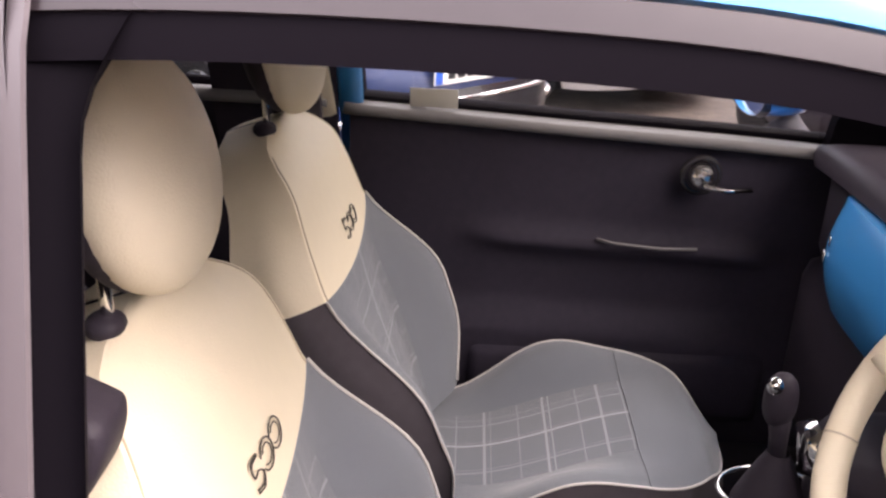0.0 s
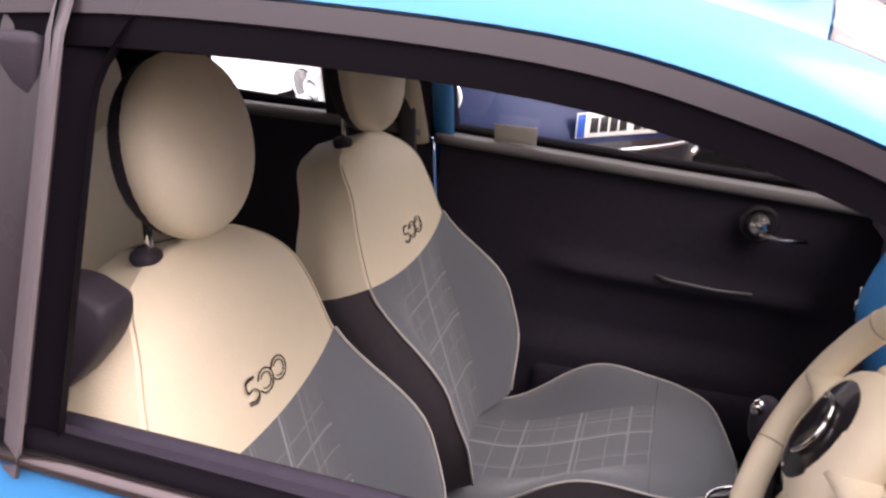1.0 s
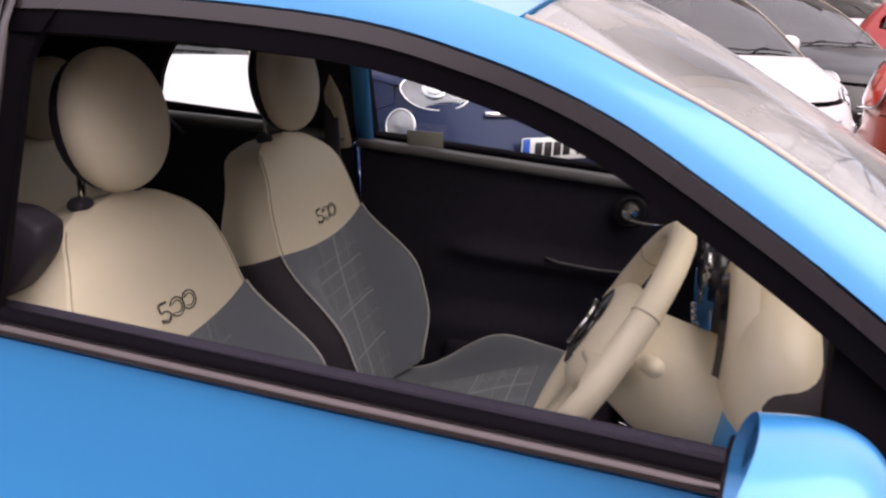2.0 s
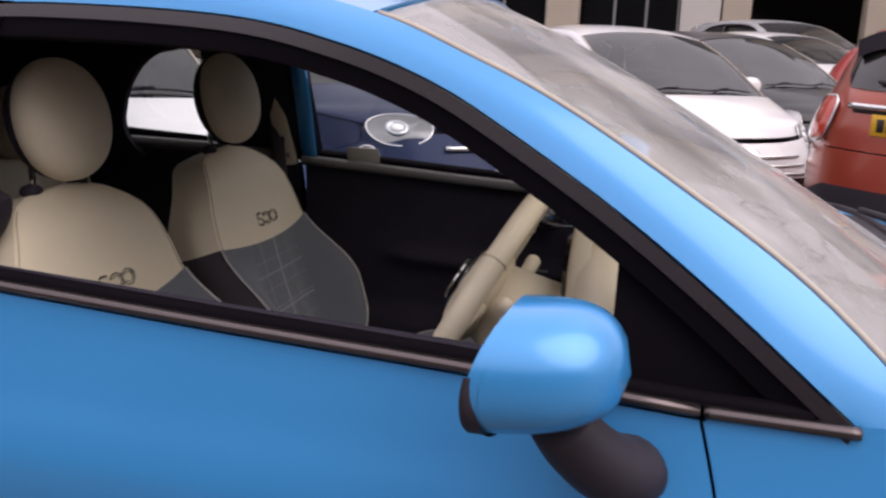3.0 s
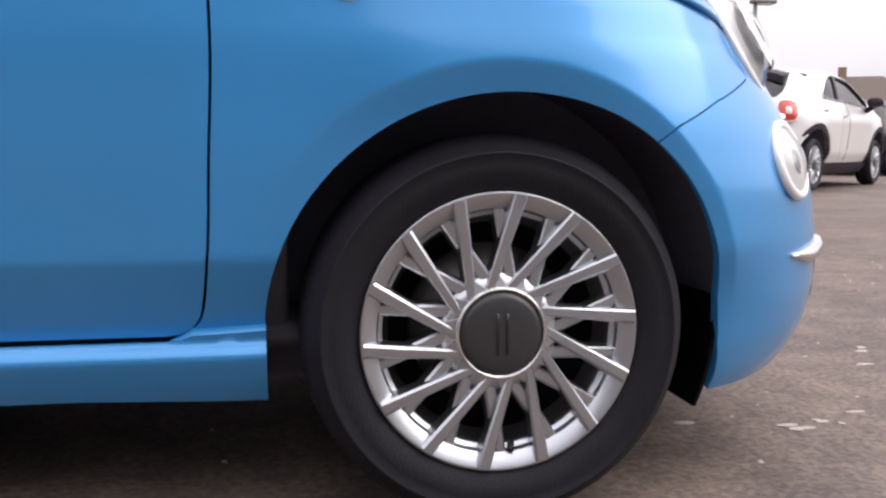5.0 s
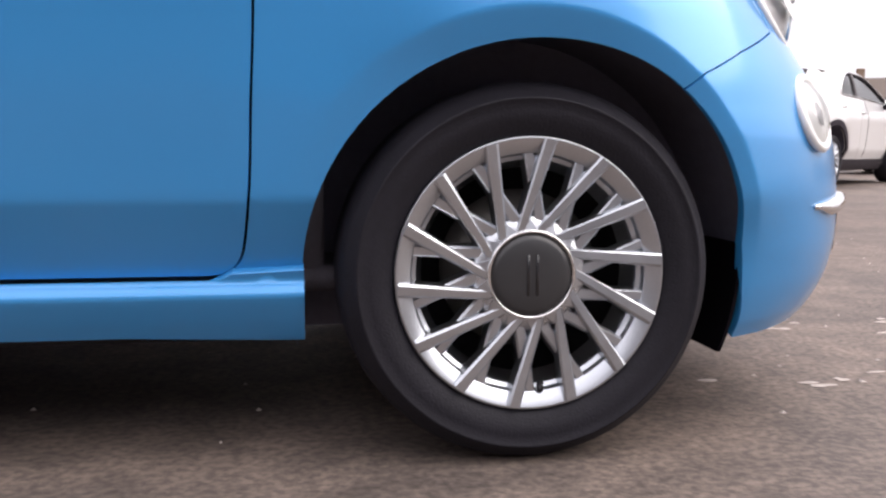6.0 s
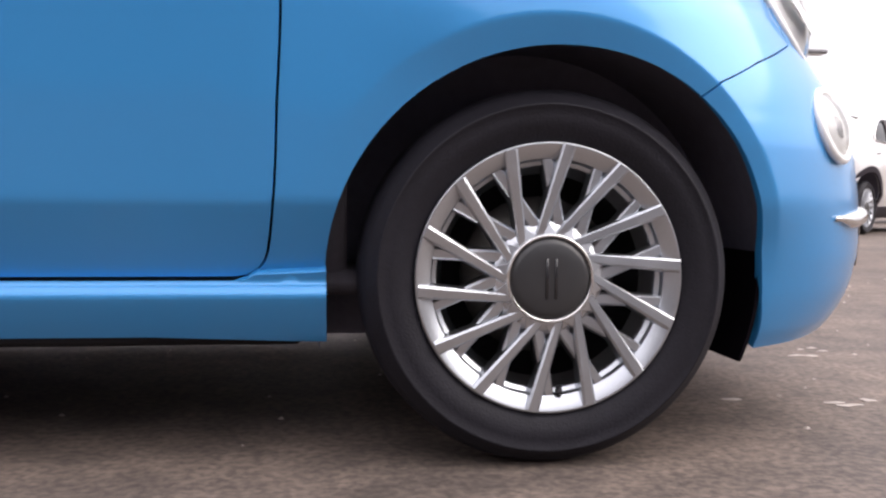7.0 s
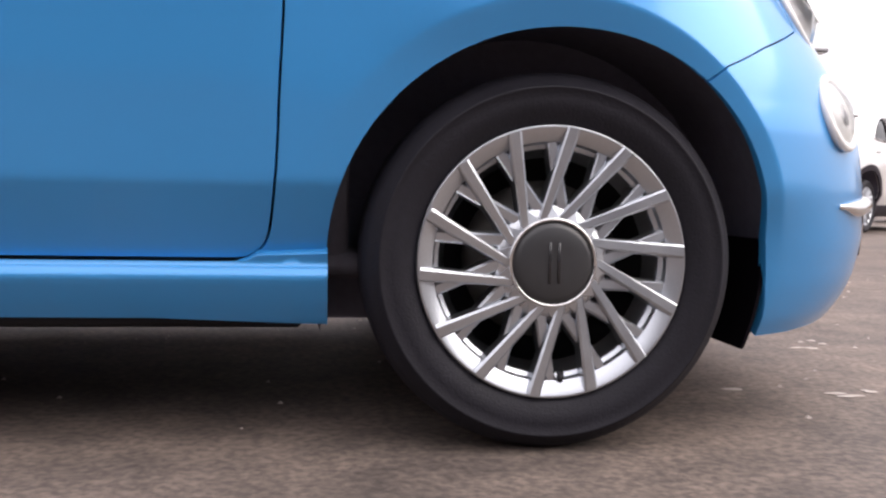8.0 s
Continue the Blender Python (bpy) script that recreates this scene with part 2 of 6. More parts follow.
def lathe(profile, steps=48, centre=(0, 0, 0), axis="y"):
    """Turns a profile of (radius, along) round an axis."""
    verts, faces = [], []
    m = len(profile)
    for k in range(steps):
        a = 2 * math.pi * k / steps
        for r, s in profile:
            x, z = r * math.cos(a), r * math.sin(a)
            v = {"y": (x, s, z), "z": (x, z, s), "x": (s, x, z)}[axis]
            verts.append(Vector(v) + Vector(centre))
    for k in range(steps):
        for i in range(m - 1):
            a, b = k * m + i, ((k + 1) % steps) * m + i
            faces.append((a, a + 1, b + 1, b) if axis != "x" else (a, b, b + 1, a + 1))
    return verts, faces


def rbox(size, at=(0, 0, 0), r=0.01, seg=2, turn=None):
    """A box with rounded edges."""
    bm = bmesh.new()
    bmesh.ops.create_cube(bm, size=1.0)
    bmesh.ops.scale(bm, vec=size, verts=bm.verts)
    r = min(r, 0.49 * min(size))
    bmesh.ops.bevel(bm, geom=bm.edges[:], offset=r, segments=seg, profile=0.5, affect="EDGES")
    m = Matrix.Translation(at) @ (turn if turn is not None else Matrix.Identity(4))
    bmesh.ops.transform(bm, matrix=m, verts=bm.verts)
    return bm


def blob(at, radii, power=(2.0, 2.0), nu=28, nv=16, turn=None):
    """A superellipsoid."""
    def sp(v, e):
        return math.copysign(abs(v) ** (2.0 / e), v)
    m = turn if turn is not None else Matrix.Identity(4)
    def fn(u, v):
        a, b = 2 * math.pi * u, math.pi * (v - 0.5)
        p = Vector((radii[0] * sp(math.cos(b), power[1]) * sp(math.cos(a), power[0]),
                    radii[1] * sp(math.cos(b), power[1]) * sp(math.sin(a), power[0]),
                    radii[2] * sp(math.sin(b), power[1])))
        return Vector(at) + m @ p
    return sheet(fn, nu, nv)


def empty(name, at=None):
    ob = new(name)
    if at is not None:
        ob.matrix_basis = at
    return ob


# ---- car bodies ----
# A car stands with its front axle over x = 0, heading +x, its right flank at -y.
LOW = [(0.15, 0.650), (0.19, 0.690), (0.22, 0.710), (0.25, 0.727), (0.262, 0.732), (0.268, 0.731), (0.284, 0.7155), (0.31, 0.727), (0.405, 0.772), (0.55, 0.790), (0.70, 0.802), (0.78, 0.800), (0.825, 0.786), (0.87, 0.768),
       (0.95, 0.742), (1.0, 0.728), (1.35, 0.602), (1.45, 0.52)]
LOW_NOSE = [(0.15, 0.718), (0.19, 0.736), (0.25, 0.752), (0.31, 0.765), (0.405, 0.779)] + LOW[9:]
NOSE = [(0.15, 0.665), (0.2, 0.715), (0.25, 0.742), (0.32, 0.754), (0.4, 0.748), (0.5, 0.728), (0.6, 0.683), (0.7, 0.618), (0.78, 0.55), (0.95, 0.5)]
TAIL = [(0.15, 0.68), (0.3, 0.80), (0.45, 0.83), (0.6, 0.82), (0.8, 0.80), (0.95, 0.77), (1.1, 0.67), (1.25, 0.55), (1.37, 0.40), (1.45, 0.3)]
TAIL_START, WHEELBASE, AXLE = -2.05, 2.30, 0.29
SPAN, NP = 1.1, 2.8
LIP = 0.389  # radius at which the wing turns into the wheel-arch lip


def table(rows, z):
    return float(np.interp(z, [r[0] for r in rows], [r[1] for r in rows]))


def soft_table(rows, z):
    return sum(table(rows, z + d) * w for d, w in ((-0.02, 0.2), (-0.01, 0.2), (0, 0.2), (0.01, 0.2), (0.02, 0.2)))


def np_at(z):
    return float(np.interp(z, [0.5, 0.72], [2.8, 2.4]))


def width_at(x, z):
    w = soft_table(LOW, z) if z > 0.44 else table(LOW, z)
    if x > 0.1 and z < 0.55:
        w += (table(LOW_NOSE, z) - table(LOW, z)) * smoothstep(0.1, 0.3, x)
    for cx in (0.0, -WHEELBASE):
        r = math.hypot(x - cx, z - AXLE)
        if r < 0.62:
            t = (LIP - r) / 0.048
            high = math.degrees(math.atan2(z - AXLE, x - cx))
            crisp = smoothstep(135, 105, high) * smoothstep(-5, 20, high)
            soft = 0.035 * (1 - crisp) + 0.0006 * crisp
            flare = min(1.0, max(0.0, (0.56 - r) / 0.171)) ** 1.5
            w -= 0.013 * (0.4 + 0.6 * crisp) * min(1.0, 0.5 * (t + math.sqrt(t * t + soft)) - 0.02 * (1 - crisp)) * smoothstep(0.60, 0.45, r)
            w += (0.009 + 0.014 * crisp) * flare * smoothstep(0.28, 0.42, z)
    return w


def flank(u, z, side=-1):
    """The body's surface: u runs along the flank, then round the nose or the tail to the middle."""
    if u > 0:
        e = np_at(z)
        a = min(u / SPAN, 1.0) * math.pi / 2
        x = soft_table(NOSE, z) * math.sin(a) ** (2 / e)
        y = width_at(x, z) * max(0.0, math.cos(a)) ** (2 / e)
    elif u < TAIL_START:
        a = min((TAIL_START - u) / SPAN, 1.0) * math.pi / 2
        x = TAIL_START - soft_table(TAIL, z) * math.sin(a) ** (2 / NP)
        y = width_at(x, z) * max(0.0, math.cos(a)) ** (2 / NP)
    else:
        x, y = u, width_at(u, z)
    return Vector((x, side * y, z))


def along(x, z):
    """The u at which the flank passes x."""
    if x > 0:
        return SPAN * 2 / math.pi * math.asin(min(1.0, (x / soft_table(NOSE, z)) ** (np_at(z) / 2)))
    if x < TAIL_START:
        return TAIL_START - SPAN * 2 / math.pi * math.asin(min(1.0, ((TAIL_START - x) / soft_table(TAIL, z)) ** (NP / 2)))
    return x


def flank_normal(u, z, side=-1):
    e = 0.004
    du = flank(u + e, z, side) - flank(u - e, z, side)
    dz = flank(u, z + e, side) - flank(u, z - e, side)
    n = du.cross(dz) * (1 if side < 0 else -1)
    return n.normalized()


def mount(x, z, side=-1, lift=0.0, u=None):
    """A frame on the flank: its z axis points out of the body, its x axis along it."""
    u = along(x, z) if u is None else u
    n = flank_normal(u, z, side)
    across = Vector((0, 0, 1)).cross(n).normalized()
    up = n.cross(across)
    m = Matrix((across, up, n)).transposed().to_4x4()
    m.translation = flank(u, z, side) + n * lift
    return m


def dense(points, step=0.03):
    out = []
    n = len(points)
    for k in range(n):
        a, b = Vector(points[k]), Vector(points[(k + 1) % n])
        count = max(1, int((b - a).length / step))
        out += [a + (b - a) * i / count for i in range(count)]
    return out


def panel_data(outline, step=0.03, in_x=True):
    """Fills an outline of (x, z) on the flank with small faces: points, faces, normals and the border's order."""
    from mathutils.geometry import delaunay_2d_cdt
    ring = [Vector((along(p[0], p[1]) if in_x else p[0], p[1])) for p in outline]
    ring = dense(ring, step)
    n = len(ring)
    lo = [min(p[k] for p in ring) for k in (0, 1)]
    hi = [max(p[k] for p in ring) for k in (0, 1)]
    seg = np.array([[*ring[k], *ring[(k + 1) % n]] for k in range(n)])
    pts = list(ring)
    gx, gz = max(2, int((hi[0] - lo[0]) / step)), max(2, int((hi[1] - lo[1]) / step))
    for i in range(1, gx):
        for j in range(1, gz):
            x, z = lo[0] + (hi[0] - lo[0]) * i / gx, lo[1] + (hi[1] - lo[1]) * j / gz
            cross = ((seg[:, 1] > z) != (seg[:, 3] > z))
            at = seg[:, 0] + (z - seg[:, 1]) * (seg[:, 2] - seg[:, 0]) / np.where(cross, seg[:, 3] - seg[:, 1], 1)
            if not (np.count_nonzero(cross & (x < at)) % 2):
                continue
            if np.min(np.hypot(seg[:, 0] - x, seg[:, 1] - z)) < 0.55 * step:
                continue
            if step < 0.015 and abs(math.hypot(flank(x, z).x, z - AXLE) - LIP) < 0.010:
                continue
            pts.append(Vector((x, z)))
    for k in range(150 if step < 0.015 else 0):
        a = radians(-8 + k)
        for r in (LIP - 0.006, LIP - 0.0015, LIP + 0.0015, LIP + 0.006):
            z = AXLE + r * math.sin(a)
            x = along(r * math.cos(a), z)
            cross = ((seg[:, 1] > z) != (seg[:, 3] > z))
            at = seg[:, 0] + (z - seg[:, 1]) * (seg[:, 2] - seg[:, 0]) / np.where(cross, seg[:, 3] - seg[:, 1], 1)
            if np.count_nonzero(cross & (x < at)) % 2 and np.min(np.hypot(seg[:, 0] - x, seg[:, 1] - z)) > 0.004:
                pts.append(Vector((x, z)))
    vs, _, fs, *_ = delaunay_2d_cdt(pts, [], [list(range(n))], 1, 1e-6)
    return vs, [tuple(f) for f in fs]


def body_panel(name, outline, mat, parent, warp, side=-1, step=0.03, depth=0.02, label="", cache={}, in_x=True, lift=0.0, proud=0.0):
    """One painted panel of the flank with its folded edge."""
    key = (tuple(tuple(p) for p in outline), step, in_x)
    if key not in cache:
        cache[key] = panel_data(outline, step, in_x)
    flat, tris = cache[key]
    pts = [flank(p[0], p[1], side) for p in flat]
    nor = [flank_normal(p[0], p[1], side) for p in flat]
    if lift:
        pts = [p + n * lift for p, n in zip(pts, nor)]
    if proud:
        pts = [p + Vector((0, side * proud, 0)) for p in pts]
    faces = []
    for f in tris:
        a, b, c = (pts[k] for k in f)
        faces.append(tuple(f) if (b - a).cross(c - a).dot(nor[f[0]]) > 0 else tuple(reversed(f)))
    count = {}
    for f in faces:
        for k in range(len(f)):
            e = (f[k], f[(k + 1) % len(f)])
            count[e] = 1
    rim = [e for e in count if (e[1], e[0]) not in count]
    verts, normals = list(pts), list(nor)
    for a, b in rim:
        d = (pts[b] - pts[a])
        out = d.cross(nor[a]).normalized() if d.length > 1e-9 else nor[a]
        base = len(verts)
        verts += [pts[a], pts[b], pts[b] - nor[b] * depth, pts[a] - nor[a] * depth]
        normals += [(out + nor[a] * 0.5).normalized(), (out + nor[b] * 0.5).normalized(), out, out]
        faces.append((base + 1, base, base + 3, base + 2))
    if warp:
        verts = [warp(v) for v in verts]
    return part(name, (verts, faces), mat, parent, label, normals=normals)


def arch(cx, a0, a1, n=26, rx=0.350, rz=0.347, dx=0.010):
    angles = [radians(a0 + (a1 - a0) * k / n) for k in range(n + 1)]
    full = [1 + (0.014 * math.sin(2 * a) ** 2 if cx == 0 and a < math.pi / 2 else 0) for a in angles]
    return [(cx + dx + rx * q * math.cos(a), AXLE + rz * q * math.sin(a)) for a, q in zip(angles, full)]


SHUT = [(-0.440, 0.944), (-0.424, 0.888), (-0.412, 0.835), (-0.405, 0.764), (-0.403, 0.69), (-0.405, 0.62), (-0.409, 0.54),
        (-0.413, 0.43), (-0.422, 0.345), (-0.430, 0.314), (-0.442, 0.300)]
BONNET_EDGE = [(-0.168, 0.957), (-0.100, 0.899), (-0.045, 0.849), (-0.015, 0.826), (0.02, 0.815), (0.10, 0.803), (0.188, 0.792), (0.335, 0.777)]
BELT = [(-0.277, 0.942), (-0.44, 0.945), (-0.735, 0.963), (-1.035, 0.977), (-1.37, 0.995), (-1.51, 1.002), (-1.9, 1.02), (-2.15, 1.03)]
RAIL_LOW = [(-0.272, 0.956), (-0.413, 1.066), (-0.552, 1.163), (-0.69, 1.245), (-0.80, 1.302), (-0.93, 1.345), (-1.10, 1.375), (-1.386, 1.383),
            (-1.60, 1.370), (-1.85, 1.335), (-2.12, 1.275)]
RAIL_TOP = [(-0.180, -0.737, 0.959), (-0.330, -0.668, 1.090), (-0.48, -0.635, 1.188), (-0.64, -0.603, 1.280), (-0.765, -0.583, 1.336),
            (-0.90, -0.562, 1.386), (-1.09, -0.542, 1.420), (-1.38, -0.532, 1.434), (-1.60, -0.532, 1.428), (-1.85, -0.535, 1.40), (-2.15, -0.54, 1.345)]


def belt_z(x):
    rows = sorted(BELT)
    return float(np.interp(x, [r[0] for r in rows], [r[1] for r in rows]))


def rail_low(t):
    p = curve([(x, z, 0) for x, z in RAIL_LOW], t)
    return Vector((p.x, -width_at(p.x, p.y), p.y))


def rail_top(t):
    return curve(RAIL_TOP, t)


def rail_inward(t, d, sink):
    """A point d inside the window opening from the roof rail, sunk into the car."""
    a, b = rail_low(max(0, t - 0.01)), rail_low(min(1, t + 0.01))
    tan = Vector((b.x - a.x, 0, b.z - a.z)).normalized()
    p = rail_low(t) + Vector((tan.z, 0, -tan.x)) * -d if tan.x > 0 else rail_low(t) + Vector((tan.z, 0, -tan.x)) * -d
    z = p.z
    return Vector((p.x, -(width_at(p.x, z) - sink), z))


def bonnet_centre(s):
    return curve([(0.055, 0, 0.990), (0.13, 0, 0.976), (0.21, 0, 0.954), (0.30, 0, 0.922), (0.38, 0, 0.886), (0.46, 0, 0.850), (0.54, 0, 0.800), (0.595, 0, 0.735)], s)


def bonnet_edge(s):
    p = curve([(x, z, 0) for x, z in BONNET_EDGE], s)
    return Vector((p.x, -width_at_nose(p.x, p.y), p.y))


def width_at_nose(x, z):
    return -flank(along(x, z), z).y


def bonnet(s, v, side_all=True):
    """s from the screen to the nose, v from the right edge to the left."""
    a = (v - 0.5) * math.pi
    e, c = bonnet_edge(s), bonnet_centre(s)
    k = math.cos(a)
    y = math.sin(a) * -e.y
    seat_of_lamp = 0.035 * s ** 5 * math.exp(-((abs(y) - 0.57) / 0.11) ** 2)
    return Vector((e.x + (c.x - e.x) * k ** 1.15 - seat_of_lamp, y, e.z + (c.z - e.z) * k ** (0.82 - 0.22 * s)))


def screen_edge(s):
    return rail_top(s * 0.5) + Vector((0.004, 0.012, -0.004))


def screen(s, v, lift=0.0):
    """The windscreen: s from the scuttle to the roof, v across."""
    a = 2 * v - 1
    e = screen_edge(s)
    c = curve([(-0.045, 0, 0.982), (-0.26, 0, 1.108), (-0.48, 0, 1.237), (-0.69, 0, 1.350), (-0.86, 0, 1.425)], s)
    k = 1 - abs(a) ** 2.4
    return Vector((e.x + (c.x - e.x) * k, -a * e.y, e.z + (c.z - e.z) * k + lift))


def roof(s, v, lift=0.0):
    a = 2 * v - 1
    e = rail_top(0.5 + s * 0.5)
    c = curve([(-0.86, 0, 1.430), (-1.1, 0, 1.468), (-1.4, 0, 1.482), (-1.75, 0, 1.478), (-2.1, 0, 1.445), (-2.40, 0, 1.395)], s)
    k = 1 - abs(a) ** 2.5
    return Vector((e.x + (c.x - e.x) * (1 - abs(a) ** 2.2), -a * e.y, e.z + (c.z - e.z) * k + lift))


def warped(data, warp):
    return ([warp(v) for v in data[0]], data[1]) if warp else data


def rounded_patch(w, h, power=4.0, n=40, dome=0.0, rings=6):
    """A flat or domed plate with a superellipse outline."""
    verts, faces = [Vector((0, 0, dome))], []
    for k in range(1, rings + 1):
        f = k / rings
        for i in range(n):
            a = 2 * math.pi * i / n
            c, s = math.cos(a), math.sin(a)
            verts.append(Vector((f * w / 2 * math.copysign(abs(c) ** (2 / power), c), f * h / 2 * math.copysign(abs(s) ** (2 / power), s), dome * (1 - f * f))))
    for i in range(n):
        faces.append((0, 1 + i, 1 + (i + 1) % n))
        for k in range(rings - 1):
            a, b = 1 + k * n + i, 1 + k * n + (i + 1) % n
            faces.append((a, a + n, b + n, b))
    return verts, faces


def placed(data, m):
    return [m @ Vector(v) for v in data[0]], data[1]


def ring_patch(w, h, power, r, n=48, dome=0.0):
    pts = []
    for i in range(n):
        a = 2 * math.pi * i / n
        c, s = math.cos(a), math.sin(a)
        pts.append(Vector((w / 2 * math.copysign(abs(c) ** (2 / power), c), h / 2 * math.copysign(abs(s) ** (2 / power), s), dome)))
    return tube(pts, r, 8, closed=True)


SPOKES = 14


def spoke(a_out, a_in, r_in, r_out, w_in, w_out, y_in, y_out, depth):
    """One tapered bar from the hub to the rim, with a ridge."""
    p, q = Vector((r_in * math.cos(a_in), y_in, r_in * math.sin(a_in))), Vector((r_out * math.cos(a_out), y_out, r_out * math.sin(a_out)))
    d = (q - p).normalized()
    side = d.cross(Vector((0, 1, 0))).normalized()
    verts, faces = [], []
    for k in range(5):
        f = k / 4
        c = p + (q - p) * f
        w = (w_in + (w_out - w_in) * f) / 2
        verts += [c + side * w, c + side * w * 0.72 + Vector((0, -0.0022, 0)), c - side * w * 0.62 + Vector((0, -0.0030, 0)), c - side * w,
                  c - side * w * 1.3 + Vector((0, depth, 0)), c + side * w * 1.3 + Vector((0, depth, 0))]
    for k in range(4):
        for s in range(6):
            a, b = k * 6 + s, k * 6 + (s + 1) % 6
            faces.append((a, b, b + 6, a + 6))
    faces.append((0, 1, 2, 3, 4, 5))
    faces.append(tuple(reversed(range(24, 30))))
    return verts, faces


def wheel(parent, at, side, detail=True, scale=1.0):
    """Tyre, rim, spokes and cap; side -1 faces -y. at: the middle of the outer face."""
    hub = empty("wheel")
    hub.parent = parent
    hub.matrix_basis = Matrix.Translation(at) @ Matrix.Scale(scale, 4) @ (Matrix.Rotation(math.pi, 4, "Z") if side > 0 else Matrix.Identity(4))
    steps = 96 if detail else 40
    tyre = [(0.204, 0.012), (0.208, 0.002), (0.215, -0.002), (0.228, -0.010), (0.245, -0.014), (0.259, -0.0118), (0.261, -0.0140), (0.264, -0.0136), (0.2655, -0.0098), (0.276, 0.0), (0.284, 0.012), (0.288, 0.026),
            (0.2905, 0.05), (0.291, 0.09), (0.2905, 0.13), (0.286, 0.155), (0.26, 0.18), (0.21, 0.17)]
    part("tyre", lathe(tyre, steps), TYRE, hub)
    rim = [(0.160, 0.060), (0.170, 0.034), (0.1725, 0.0215), (0.1735, 0.0205), (0.1790, 0.0190), (0.1800, 0.0175), (0.1815, 0.0085), (0.1830, 0.0070), (0.2030, -0.0035), (0.2058, -0.0042), (0.2074, -0.0022), (0.2078, 0.006), (0.205, 0.016)]
    part("rim", lathe(rim, steps), ALLOY, hub)
    # barrel near-black: the shade behind the spokes is in its colour
    part("barrel", lathe([(0.184, 0.012), (0.176, 0.05), (0.172, 0.16), (0.06, 0.165)], steps), GAP_SHADE, hub)
    part("brake_disc", lathe([(0.05, 0.085), (0.125, 0.085), (0.125, 0.10), (0.05, 0.10)], 40), DISC, hub)
    base = radians(82.5)
    for k in range(SPOKES):
        a = base + 2 * math.pi * k / SPOKES
        part("spoke", spoke(a, a + radians(21), 0.068, 0.2035, 0.0135, 0.0205, 0.0035, -0.0055, 0.024), ALLOY, hub, smooth=False)
        part("inner_spoke", spoke(a + radians(8.5), a - radians(7), 0.070, 0.1825, 0.0190, 0.0165, 0.0110, 0.0110, 0.022), ALLOY, hub, smooth=False)
        if detail:
            b = a + radians(9)
            tip = [Vector((r * math.cos(b + d), y, r * math.sin(b + d))) for r, d, y in ((0.066, -0.16, -0.001), (0.066, 0.16, -0.001), (0.086, 0.0, 0.004), (0.068, -0.16, 0.02), (0.068, 0.16, 0.02))]
            part("star_facet", (tip, [(0, 1, 2), (0, 2, 3), (1, 4, 2)]), ALLOY, hub, smooth=False)
    part("hub", lathe([(0.0, 0.002), (0.07, 0.003), (0.086, 0.010), (0.094, 0.024), (0.09, 0.06)], 56), ALLOY_DIM, hub)
    cap = part("cap", lathe([(0.0, -0.010), (0.03, -0.0098), (0.052, -0.0075), (0.0605, -0.004), (0.063, 0.004)], 56), CAP, hub, "satin black centre cap")
    if detail:
        part("cap_ring", lathe([(0.0625, -0.002), (0.0645, -0.006), (0.0675, -0.005), (0.069, 0.003)], 56), CHROME, hub)
        for dx in (-0.007, 0.007):
            part("emblem_bar", rbox((0.0045, 0.003, 0.062), (dx, -0.0105, 0.0), 0.001, 1), GLOSS_BLACK, cap)
        part("valve", tube([(-0.005 + 0.18 * math.cos(radians(-83)), 0.002, 0.18 * math.sin(radians(-83))), (0.176 * math.cos(radians(-83)), 0.02, 0.172 * math.sin(radians(-83)))], 0.005, 8), GAP_SHADE, hub)
    return hub


def number_plate(parent, m, mat, width=0.52, band=True):
    """A plate whose characters are plain bars. m: its middle, z axis outward, x along."""
    plate = part("number_plate", placed_bm(rbox((width, 0.111, 0.008), (0, 0, 0), 0.003, 1), m), mat, parent, "number plate with dark bars")
    x = -width / 2 + (0.075 if band else 0.035)
    for k in range(7):
        if k == 4:
            x += 0.03
        part("plate_bar", placed_bm(rbox((0.044, 0.068, 0.002), (x + 0.022, 0, 0.005), 0.0005, 1), m), PLATE_INK, plate)
        x += 0.056
    if band:
        part("plate_band", placed_bm(rbox((0.042, 0.105, 0.002), (-width / 2 + 0.024, 0, 0.005), 0.0005, 1), m), PLATE_BLUE, plate)
    return plate


def placed_bm(bm, m):
    bmesh.ops.transform(bm, matrix=m, verts=bm.verts)
    return bm


def lamp_seat(side):
    """The tilted seat of the headlamp beside the bonnet's nose: z out of the lamp."""
    n = Vector((0.74, side * 0.47, 0.48)).normalized()
    across = Vector((0, 0, 1)).cross(n).normalized()
    m = Matrix((across, n.cross(across), n)).transposed().to_4x4()
    m.translation = Vector((0.458, side * 0.560, 0.740))
    return m


